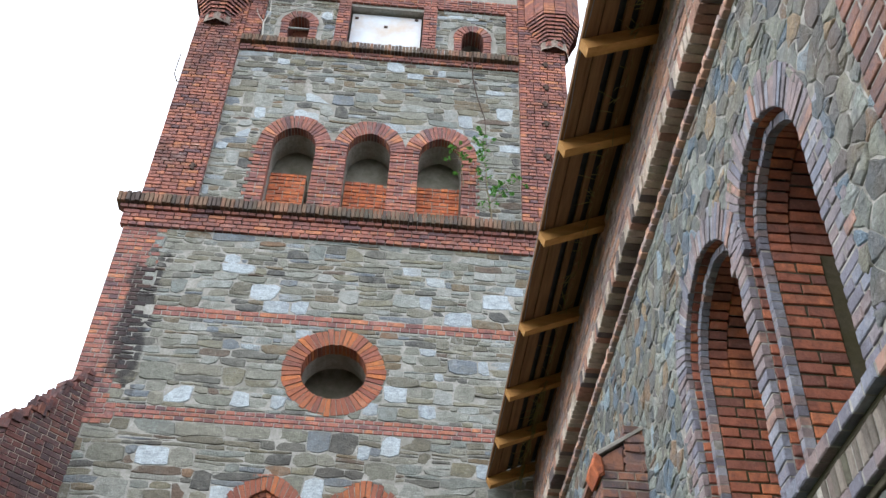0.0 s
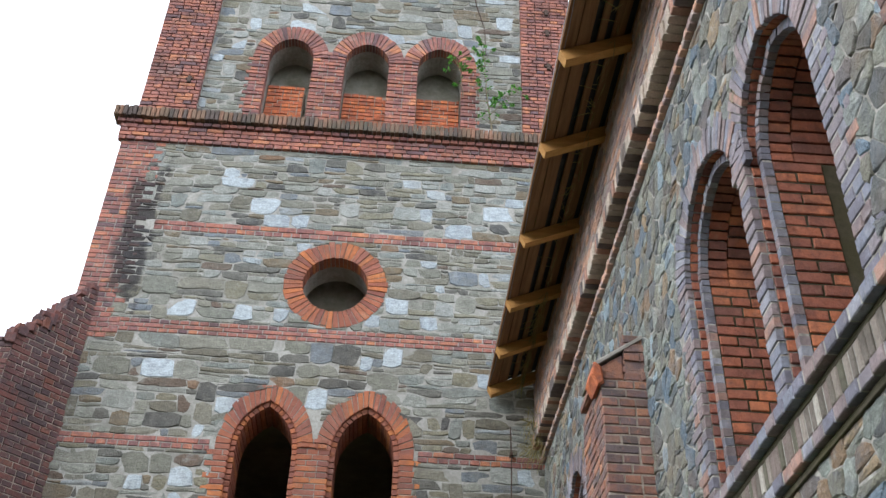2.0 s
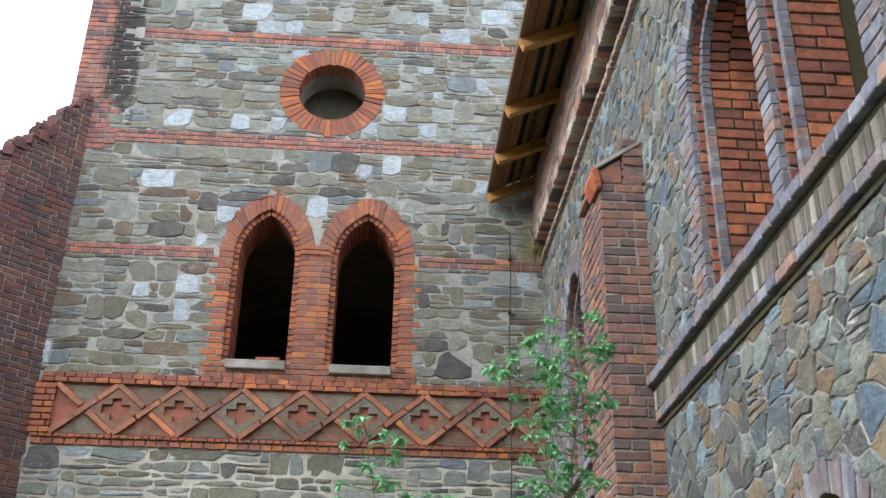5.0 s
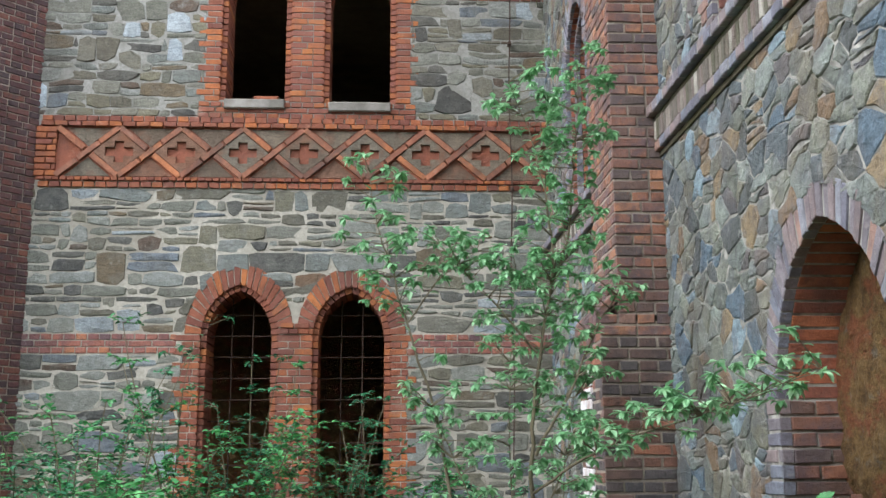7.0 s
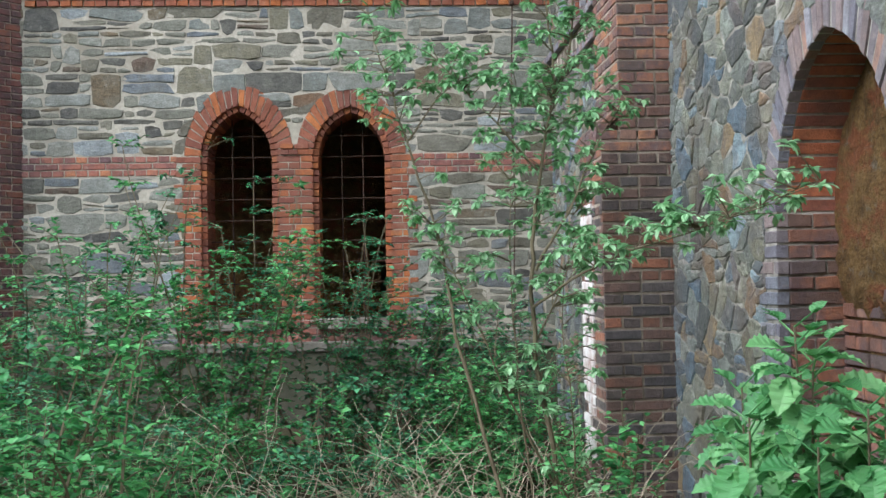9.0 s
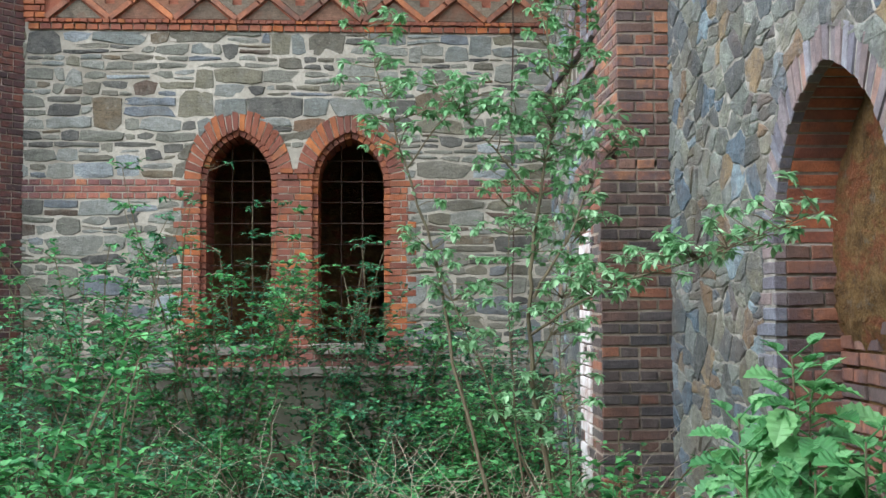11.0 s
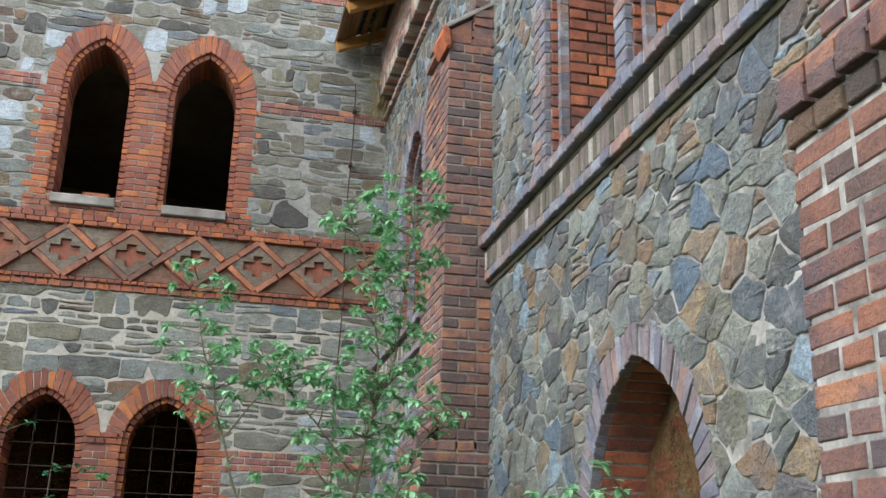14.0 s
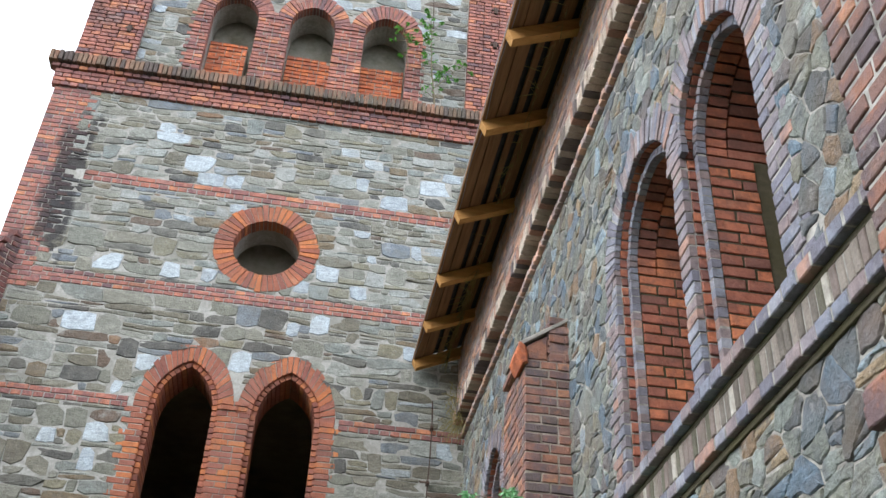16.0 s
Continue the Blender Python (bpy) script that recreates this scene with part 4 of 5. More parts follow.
v, f = block(T, -4.0, 1.9, 0.76, 0.87, -0.02, 0.09, 0.015)
part("plinth_ledge", v, f, dark_ledge, tower, "worn grey ledge of the plinth")
v, f = block(T, -4.0, 1.9, -0.4, 0.758, -0.02, 0.05, 0.004)
part("plinth", v, f, dark_render, tower, "dark rendered plinth")
# frieze of crossed bricks with stepped crosses between
frieze = [block(T, -4.0, 1.95, 4.62, 5.25, -0.02, 0.004, 0.001)]
v, f = frieze[0]
part("frieze_ground", v, f, brick_orange, tower)
fb = courses(T, rt, -3.85, 1.95, 4.53, 4.605, 0.03) + courses(T, rt, -3.85, 1.95, 4.605, 4.655, 0.05, height=0.05, length=0.16)
fb += courses(T, rt, -3.85, 1.95, 5.295, 5.37, 0.03) + courses(T, rt, -3.85, 1.95, 5.23, 5.295, 0.06, height=0.065, length=0.3)
fb += courses(T, rt, -3.9, -3.66, 4.655, 5.23, 0.045)
emit(fb, "frieze_brick", "frieze_courses", brick_orange, tower, lambda p: p[2], 300)
pitch, h2 = 0.685, 0.285
ft = []
for k in range(8):
    c = -3.32 + k * pitch
    for s in (1, -1):
        ang = math.atan2(h2 * 2, pitch)
        ca, sa, w2, L = math.cos(ang), math.sin(ang), 0.029, math.hypot(h2, pitch / 2)
        cuts = [(-L, -0.02), (0.02, L)] if s < 0 else [(-L, -0.15), (-0.14, 0.16), (0.17, L)]
        if s < 0:
            cuts = [(-L, -0.045), (0.045, L)]
        for a, b in cuts:
            pts = [(a + 0.004, -w2), (b - 0.004, -w2), (b - 0.004, w2), (a + 0.004, w2)]
            poly = [(c + p * ca - q * sa * s, 4.943 + s * (p * sa) + q * ca) for p, q in pts]
            ft.append(prism(T, poly if area(poly) > 0 else poly[::-1], 0.055 + rt.uniform(-.004, .004), -0.02, 0.008))
emit(ft, "frieze_bar", "frieze_bars", brick_frieze, tower, None, 300)
st = []
for k in range(-1, 8):
    c = -3.32 + (k + 0.5) * pitch
    if k >= 0:
        # diamond field with a stepped cross cut out of it
        rh, rv = pitch / 2 - 0.055, h2 - 0.045
        x = 0.052
        cross = [(-3 * x, -x), (-x, -x), (-x, -2.4 * x), (x, -2.4 * x), (x, -x), (3 * x, -x), (3 * x, x), (x, x), (x, 2.4 * x), (-x, 2.4 * x), (-x, x), (-3 * x, x)]
        st.append(pierced(T, [(c - rh, 4.943), (c, 4.943 - rv), (c + rh, 4.943), (c, 4.943 + rv)], [[(c + a, 4.943 + b) for a, b in cross]], 0.042, -0.015))
    xc = -3.32 + k * pitch
    if k >= 0:
        for s in (1, -1):
            st.append(prism(T, [(xc - pitch / 2 + 0.09, 4.943 + s * (h2 - 0.005)), (xc, 4.943 + s * 0.06), (xc + pitch / 2 - 0.09, 4.943 + s * (h2 - 0.005))][::s], 0.012, -0.015, 0.006))
emit(st, "frieze_panel", "frieze_panels", stone_frieze, tower, None, 300)

# corner turrets that grow out of the tower's upper corners
for cx in (-3.72, 2.30):
    rings, z, r = [], 16.55, 0.30
    k = 0
    while z < 19.0:
        if z < 17.5:
            r = 0.30 + 0.03 * int((z - 16.55) / 0.075) if z < 17.3 else 0.62
        r = min(r, 0.55)
        poly = [(r * math.cos(a), r * math.sin(a)) for a in np.linspace(math.pi / 8, 2 * math.pi + math.pi / 8, 8, endpoint=False)]
        for i in range(8):
            p, q = poly[i], poly[(i + 1) % 8]
            m = 2
            for s in range(m):
                a = (p[0] + (q[0] - p[0]) * (s + 0.02) / m, p[1] + (q[1] - p[1]) * (s + 0.02) / m)
                b = (p[0] + (q[0] - p[0]) * (s + 0.96) / m, p[1] + (q[1] - p[1]) * (s + 0.96) / m)
                pl = lambda u, w, d, cx=cx: (cx + u, D + 0.1 + w, d)
                rings.append(prism(pl, [a, b, (b[0] * .6, b[1] * .6), (a[0] * .6, a[1] * .6)], z + 0.068, z, 0.003))
        z += 0.075
        k += 1
    v, f = join(rings)
    tr = part("turret", v, f, brick_red, tower, "corbelled octagonal brick corner turret", "stuff")
    v, f = tube([(cx, D + 0.1, 16.5), (cx, D + 0.1, 19.0)], [0.3, 0.32], 8)
    part("turret_core", v, f, mortar_brick, tr)

# ---- stump of a brick stair turret beside the tower ----
broken = thing("stair_turret", "ruined brick stair turret with a ragged broken top", "turret")
rb = random.Random(5)
BX, BY, q2 = -4.50, 10.58, math.sqrt(0.5)
diag = lambda u, v, d: (BX + q2 * (u + d), BY + q2 * (u - d), v)
flat = south(BY)
top_at = lambda u: 7.9 + max(0.0, u) * 1.45 + 0.10 * noise.noise((u * 5, 0, 0)) + 0.09 * noise.noise((u * 13, 2, 0))
v, f = [], []
us = np.linspace(0.012, 0.88, 8)
for u in us:
    for d in (-0.012, -1.4):
        v += [diag(u, -0.3, d), diag(u, top_at(u) - 0.1, d)]
for i in range(len(us) - 1):
    a = i * 4
    f += [(a, a + 4, a + 5, a + 1), (a + 2, a + 3, a + 7, a + 6), (a + 1, a + 5, a + 7, a + 3)]
w0, f0 = block(flat, -6.5, BX, -0.3, 7.75, -1.4, -0.012, 0.002)
v, f = join([(v, f), (w0, f0)])
part("wall_core", v, f, mortar_brick, broken, "pale lime mortar between the bricks")
wb = courses(diag, rb, 0.0, 0.88, 0.0, 9.5, 0.0, -0.12, keep=lambda u, w: w < top_at(u), jitter=0.005, joint=0.013)
wb += courses(flat, rb, -6.5, BX, 0.0, 8.1, 0.0, -0.12, keep=lambda u, w: w < 7.85 + 0.15 * noise.noise((u * 6, 0, 5)), jitter=0.005, joint=0.013)
for k in range(70):
    u, d = rb.uniform(0.0, 0.85), rb.uniform(-0.5, -0.06)
    z = top_at(u) - 0.05 + 0.12 * d
    p = diag(u, z, d)
    pl = lambda a, b, c, p=p, r=rb.uniform(0, 3), t=rb.uniform(-.3, .3): (p[0] + a * math.cos(r) - b * math.sin(r), p[1] + a * math.sin(r) + b * math.cos(r), c + a * t)
    wb.append(block(pl, -0.11, 0.11, -0.055, 0.055, z - 0.1, z + rb.uniform(0.0, 0.06), 0.008))
emit(wb, "brick", "wall_brickwork", brick_wall_red, broken, lambda p: abs(p[2] - 3.5), 300, "dark weathered red bricks")

# ---- the hall wall with its eaves ----
X = 1.85
W = west(X)
rh = random.Random(21)
hall = thing("hall", "ruined church hall of blue-grey fieldstone with brick-edged blind windows", "church hall")
# u runs against y
DOOR = Arch(-4.17, 1.17, -0.1, 1.85, 2.6)
LANCET = [Arch(-3.67, 0.90, 3.93, 5.42, 5.98), Arch(-4.80, 1.06, 3.93, 5.42, 6.0)]
FAR = [Arch(-9.4, 0.95, 3.93, 5.42, 6.0), Arch(-8.35, 0.9, 3.93, 5.42, 6.0)]
v, f = pierced(W, quad(-D, -0.4, 6.0, 8.6), [a.outline(0.012) for a in LANCET + FAR] + [DOOR.outline(0.004)], 0.0, -0.6)
part("wall", v, f, mortar_hall, hall, "grey mortar bed of the fieldstone wall")
v, f = block(W, -D, 6.0, -0.4, 8.6, -1.4, -1.2, 0.002)
part("inner_wall", v, f, plaster_old, hall)
hs, hb, hr, hk, hp, hi_ = [], [], [], [], [], []
hall_holes = LANCET + FAR + [DOOR, Round(-3.34, 1.6, 0.0), Box(-5.35, -3.2, 3.8, 5.4)]
hs += rubble(W, rh, -D, -2.05, -0.1, 3.58, 0.112, 1.25, hall_holes, 0.13, 0.0055, 0.2, 0.012, 0.36, bend=0.034, relief=0.003)
hs += rubble(W, rh, -D, -2.05, 3.86, 6.92, 0.112, 1.0, hall_holes, 0.15, 0.0055, 0.2, 0.012, 0.36, bend=0.034, relief=0.003)
# ring bricks of door and windows
DEEP = -0.30
hk += DOOR.ring(W, rh, 0.135, 0.008, -0.05, brick=0.062, joint=0.012, crown=0.15)
hk += courses(W, rh, DOOR.c - DOOR.h - 0.15, DOOR.c - DOOR.h + 0.014, 0.0, DOOR.vs, 0.007, -0.05, tooth=(0.08, 0))
hk += courses(W, rh, DOOR.c + DOOR.h - 0.014, DOOR.c + DOOR.h + 0.13, 0.0, DOOR.vs, 0.007, -0.05, tooth=(0, 0.04))
d2 = Arch(DOOR.c, 1.17 - 0.004, -0.1, 1.85, 2.598)
hr += d2.ring(W, rh, 0.2, -0.052, -0.6, m=0.0, joint=0.016)
hb += courses(south(-(d2.c - d2.h)), rh, X + 0.048, X + 0.34, 0.0, d2.vs, 0.008, -0.1, joint=0.014)
hb += courses(W, rh, d2.c + d2.h, d2.c + d2.h + 0.2, 0.0, d2.vs, -0.052, -0.6)
v2, f2 = block(W, DOOR.c - DOOR.h - 0.2, DOOR.c - d2.h - 0.005, -0.2, d2.vs, -0.6, -0.13, 0.003)
part("reveal_bed", v2, f2, mortar_hall, hall)


def crumbling_infill():
    """Rough plaster with a ragged lower edge, thick above and lost below."""
    nu, nv, u0, v0 = 44, 96, DOOR.c - DOOR.h - 0.08, -0.2
    verts, faces = [], []
    for j in range(nv + 1):
        for i in range(nu + 1):
            u, z = u0 + i * 1.33 / nu, v0 + j * 2.95 / nv
            edge = 1.48 + 0.22 * noise.noise((u * 3, z * 3, 9)) + 0.12 * noise.noise((u * 11, z * 11, 9))
            bulk = -0.03 + 0.05 * min(1.0, max(0.0, (z - edge + 0.1) / 0.2))
            rough = 0.022 * noise.noise((u * 5, z * 5, 1)) + 0.013 * noise.noise((u * 14, z * 14, 4)) + 0.006 * noise.noise((u * 35, z * 35, 2))
            verts.append(W(u, z, DEEP - 0.004 + bulk + rough * (1.0 if z > edge else 0.4)))
    n = len(verts)
    for z in (v0, v0 + 2.95):
        verts.extend([W(u0, z, -0.6), W(u0 + 1.33, z, -0.6)])
    for j in range(nv):
        for i in range(nu):
            a = j * (nu + 1) + i
            faces.append((a, a + 1, a + nu + 2, a + nu + 1))
    faces.append((n + 1, n, n + 2, n + 3))
    part("door_infill", verts, faces, plaster_ochre, hall, "crumbling ochre plaster over the bricked-up doorway")


crumbling_infill()
hi_ += courses(W, rh, DOOR.c - DOOR.h, DOOR.c + DOOR.h, 0.0, 1.8, DEEP - 0.010, -0.55, wear=0.06, jitter=0.006)
for a in LANCET + FAR:
    far_y, near_y = -(a.c - a.h), -(a.c + a.h)
    hk += a.ring(W, rh, 0.20, 0.009, -0.03, brick=0.05, joint=0.011, crown=0.24)
    hr += a.ring(W, rh, 0.14, -0.031, -0.105, brick=0.07)
    b = Arch(a.c, 2 * a.h - 0.12, a.v0, a.vs, a.va - 0.07)
    hk += b.ring(W, rh, 0.055, -0.075, -0.13, brick=0.046, joint=0.006)
    hr += b.ring(W, rh, 0.14, -0.131, -0.255, brick=0.07, m=0.004) + b.ring(W, rh, 0.14, -0.262, -0.50, brick=0.078, m=0.006)
    hk += courses(W, rh, b.c - b.h - 0.055, b.c - b.h, a.v0, a.vs, -0.075, -0.13, height=0.06, joint=0.007, jitter=0.001, bevel=0.002)
    hk += courses(W, rh, b.c + b.h, b.c + b.h + 0.055, a.v0, a.vs, -0.075, -0.13, height=0.06, joint=0.007, jitter=0.001, bevel=0.002)
    for u0, u1 in ((b.c - b.h - 0.055, b.c - b.h - 0.006), (b.c + b.h + 0.006, b.c + b.h + 0.055)):
        v, f = block(W, u0, u1, a.v0, a.vs, -0.13, -0.078, 0.001)
        part("roll_joint", v, f, mortar_hall, hall)
    # brick faces of the reveals: the first step and the deep one behind the roll
    hr += courses(south(far_y), rh, X + 0.031, X + 0.105, a.v0, a.vs, 0.001, -0.1, joint=0.016)
    hr += courses(south(-(b.c - b.h) + 0.004), rh, X + 0.131, X + (0.41 if a is LANCET[0] else 0.5), a.v0, a.vs, 0.0, -0.1, joint=0.013, length=0.25)
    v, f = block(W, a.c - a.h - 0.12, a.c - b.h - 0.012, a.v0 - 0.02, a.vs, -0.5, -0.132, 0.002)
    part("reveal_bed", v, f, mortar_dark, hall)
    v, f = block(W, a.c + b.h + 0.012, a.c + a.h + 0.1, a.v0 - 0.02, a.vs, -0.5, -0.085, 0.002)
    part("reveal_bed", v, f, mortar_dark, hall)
    v, f = block(W, a.c - a.h - 0.1, a.c + a.h + 0.1, a.v0 - 0.04, a.va + 0.1, -0.59, -0.51, 0.004)
    part("window_board", v, f, plaster_strip, hall, "flat beige board closing the window")
# outer jambs
for u0, u1, tt in ((-5.33 - 0.2, -5.33, (0.07, 0)), (-4.27, -4.12, (0, 0)), (-3.22, -3.22 + 0.2, (0, 0.07)), (-10.07, -9.875, (0.07, 0)), (-8.925, -8.8, (0, 0)), (-7.9, -7.7, (0, 0.07))):
    hk += courses(W, rh, u0, u1, 3.9, 5.43, 0.007, -0.03, tooth=tt, length=0.2)
# string course under the windows: two rows of dark bricks on a pale bed
for lo, hi in ((-6.5, -2.12), (-D, -7.2)):
    n = int((hi - lo) / 0.125)
    for i in range(n):
        u, w = lo + i * (hi - lo) / n, (hi - lo) / n - 0.013
        hk.append(prism(W, [(u, 3.83), (u + w, 3.83), (u + w, 3.90), (u, 3.90)], 0.095 + rh.uniform(-.005, .005), -0.05, 0.006))
        hk.append(prism(W, quad(u, 3.59, u + w, 3.655), 0.055 + rh.uniform(-.005, .005), -0.05, 0.005))
    n = int((hi - lo) / 0.056)
    for i in range(n):
        u, w = lo + i * (hi - lo) / n, (hi - lo) / n - 0.009
        hp.append(prism(W, quad(u + 0.001, 3.66, u + w - 0.001, 3.795), 0.05 + rh.uniform(-.004, .004), -0.05, 0.004))
    v, f = block(W, lo, hi, 3.66, 3.797, -0.05, 0.043, 0.002)
    v2, f2 = block(W, lo, hi, 3.832, 3.896, -0.05, 0.089, 0.003)
    part("string_course_joint", v2, f2, mortar_hall, hall)
    part("string_course_bed", v, f, mortar_hall, hall, "pale mortar bed of the string course")
    # strips under each row: moss plus the row's shade, put into the colour
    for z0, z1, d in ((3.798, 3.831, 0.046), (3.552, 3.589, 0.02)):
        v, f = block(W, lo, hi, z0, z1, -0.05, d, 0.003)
        part("moss_line", v, f, mortar_dark, hall, "mossy joint with the shade under the brick course put into its colour")
    v, f = block(W, lo, hi, 3.592, 3.653, -0.05, 0.049, 0.003)
    part("string_course_joint", v, f, mortar_hall, hall)
# cornice under the eaves
hd0, ho = [], []
n = int((D - 1) / 0.078)
for i in range(n):
    u = -D + i * 0.078
    ho.append(prism(W, quad(u + 0.006, 6.945 + rh.uniform(-.006, .006), u + 0.072, 7.0), 0.05 + rh.uniform(-.006, .006), -0.05, 0.006))
    hb.append(prism(W, quad(u + 0.005, 7.0, u + 0.07, 7.05), 0.03 + rh.uniform(-.01, .01), -0.05, 0.005))
    hd0.append(prism(W, quad(u + 0.005, 7.10, u + 0.07, 7.24), 0.15 + rh.uniform(-.008, .008), -0.05, 0.006))
v, f = block(W, -D, -1.0, 7.12, 8.05, -0.3, 0.108, 0.004)
part("cornice_core", v, f, mortar_tower, hall)
hg = courses(W, rh, -D, -1.0, 7.24, 8.05, 0.115, 0.08, joint=0.017, jitter=0.006)
near = lambda p: math.hypot(p[1] - 3.2, (p[2] - 2.6) * 0.6)
emit(hs, "stone", "fieldstone_facing", stone_hall, hall, near, 300, "uneven blue-grey and brown fieldstones")
emit(hk, "dark_brick", "dark_brick_trim", brick_blue, hall, near, 300, "purple-blue hard-fired bricks")
emit(hp, "header_brick", "header_brickwork", brick_pale, hall, near, 60, "pale lime-washed header bricks")
emit(hd0, "dentil_brick", "dentil_brickwork", brick_dentil, hall, near, 100, "alternating pale and dark dentil bricks")
emit(ho, "header_brick", "header_coursing", brick_grey, hall, near, 100, "small orange header bricks under the cornice")
emit(hg, "cornice_brick", "cornice_brickwork", brick_grey, hall, near, 200, "greyed thin bricks under the eaves")
emit(hb, "brick", "course_brickwork", brick_buttress, hall, near, 200, "red bricks of cornice and inner arch")
emit(hr, "reveal_brick", "reveal_brickwork", brick_reveal, hall, near, 300, "orange-red bricks of the deep window reveals")
emit(hi_, "infill_brick", "infill_brickwork", brick_buttress, hall, near, 200, "rough bricks closing the doorway")


def buttress(y0, y1, label, seed, broken_cap):
    """A stepped brick buttress: deep below, shallower above a sloping cap."""
    r = random.Random(seed)
    b = part("buttress", *join([block(W, -y1 + 0.02, -y0 - 0.004, -0.3, 2.49 if broken_cap else 2.84, -0.1, 0.461, 0.002), block(W, -y1 + 0.02, -y0 - 0.004, 2.45, 5.4 if broken_cap else 7.0, -0.1, 0.339, 0.002)]), mortar_brick if broken_cap else mortar_hall, hall, label)
    ps = []
    zt = 5.4 if broken_cap else 7.0
    wf, uf = west(X - 0.46), west(X - 0.34)
    sl, su = south(y0), south(y0)
    cap = 2.5 if broken_cap else 2.85
    ps += courses(wf, r, -y1, -y0, 0.0, cap - (0.11 if broken_cap else 0.187), 0.006, -0.05, joint=0.016)
    ps += courses(uf, r, -y1, -y0, cap, zt, 0.006, -0.05, joint=0.016)
    ps += courses(sl, r, X - 0.47, X + 0.04, 0.0, cap, 0.006, -0.05, joint=0.016)
    ps += courses(su, r, X - 0.35, X + 0.04, cap, zt, 0.006, -0.05, joint=0.016)
    hc = [] if broken_cap else courses(wf, r, -y1, -y0, cap - 0.185, cap - 0.108, 0.018, -0.05, joint=0.012, length=0.25, start=0)
    if hc:
        v, f = join(hc)
        part("header_course", v, f, brick_cap, b, "dark header bricks under the overhanging course", "stuff")
    ps += courses(wf, r, -y1, -y0 + 0.0, cap - 0.105, cap - 0.03, 0.035, -0.05, joint=0.013, length=0.25, start=0)
    n = max(2, round((y1 - y0) / 0.13))
    for i in range(n):
        u = -y1 + i * (y1 - y0) / n
        pl = lambda a, c, d: (X - 0.49 + c, -a, cap - 0.05 + d + c * 0.9)
        ps.append(block(pl, u + 0.006, u + (y1 - y0) / n - 0.006, 0.0, 0.24, 0.0, 0.058 + r.uniform(-.012, .012), 0.01))
    near_p = lambda p: abs(p[2] - 2.5) + abs(p[1] - 2.0)
    ps = sorted(ps, key=lambda p: near_p(p[0][0]))
    # the far buttress takes a darker brick mix below about 2.3 m
    for v, f in ps[:300]:
        c = [sum(q[i] for q in v) / len(v) for i in range(3)]
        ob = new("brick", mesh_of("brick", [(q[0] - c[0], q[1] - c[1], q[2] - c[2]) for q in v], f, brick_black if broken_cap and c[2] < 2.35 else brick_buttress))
        ob.location, ob.parent = c, b
    if ps[300:]:
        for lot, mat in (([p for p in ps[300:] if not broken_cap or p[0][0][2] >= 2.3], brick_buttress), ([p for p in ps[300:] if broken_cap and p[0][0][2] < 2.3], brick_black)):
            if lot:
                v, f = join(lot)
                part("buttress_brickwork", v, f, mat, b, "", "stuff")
    return b


buttress(1.35, 2.12, "stepped buttress of red and blackened bricks", 31, False)
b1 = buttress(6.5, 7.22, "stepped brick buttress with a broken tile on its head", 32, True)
# ruined head of the far buttress: a stump against the wall, a tilted tile and a sloping coping
rq = random.Random(61)
sl = south(6.5)
hd = courses(sl, rq, 1.69, 1.88, 5.4, 5.80, 0.006, -0.05, joint=0.016, jitter=0.012) + courses(west(1.69), rq, -7.15, -6.5, 5.4, 5.74, 0.006, -0.05, joint=0.016, jitter=0.012)
hd.append(block(sl, 1.70, 1.88, 5.4, 5.78, -0.62, -0.006, 0.004))
v, f = join(hd)
part("head_stump", v, f, brick_buttress, b1, "worn brick stump at the wall", "stuff")
tilt = lambda u, w, d: (1.46 + u * 0.82 - d * 0.57, 6.47 + w, 5.50 + u * 0.57 + d * 0.82)
v, f = block(tilt, 0.0, 0.49, 0.02, 0.5, 0.0, 0.03, 0.008)
part("coping_tile", v, f, concrete, b1, "thin weathered sloping coping tile")
v, f = prism(sl, [(1.475, 5.40), (1.685, 5.41), (1.69, 5.63), (1.60, 5.575), (1.50, 5.50)], -0.01, -0.45, 0.012)
part("loose_tile", v, f, brick_buttress, b1, "weathered brick block under the coping")
v, f = prism(sl, [(1.43, 5.42), (1.475, 5.33), (1.53, 5.36), (1.515, 5.50), (1.46, 5.535)], 0.03, -0.2, 0.014)
part("broken_brick", v, f, brick_infill, b1, "freshly broken bright orange brick")
for k in range(9):
    u, z = rq.uniform(1.5, 1.86), 0
    z = 5.42 + max(0, u - 1.69) * 2.2
    v, f = block(sl, u - 0.04, u + 0.04, z, z + rq.uniform(0.03, 0.06), -rq.uniform(0.25, 0.6), -0.05, 0.012)
    part("rubble_piece", v, f, concrete if k % 2 else brick_buttress, b1)
# flaking whitewash on the lower side of the far buttress
ww = courses(west(X - 0.46), random.Random(8), -7.16, -6.80, 0.3, 2.2, 0.018, 0.0, joint=0.012, wear=0.12)
v, f = join(ww)
part("whitewash", v, f, whitewash, b1, "flaking white paint on the bricks", "stuff")

# ---- roof over the hall: boards on rafters with an open overhang ----
roof = thing("hall_roof", "wooden roof overhang with gapped boards on yellowed rafters", "roof", kind="structure")
slope = 0.45
ES = (1.12, 7.72)
rr = random.Random(17)
ra = Vector((1, 0, slope)).normalized()
rn = Vector((-slope, 0, 1)).normalized()


def roof_plane(u, w, d):
    return (ES[0] + ra.x * u + rn.x * d, w, ES[1] + ra.z * u + rn.z * d)


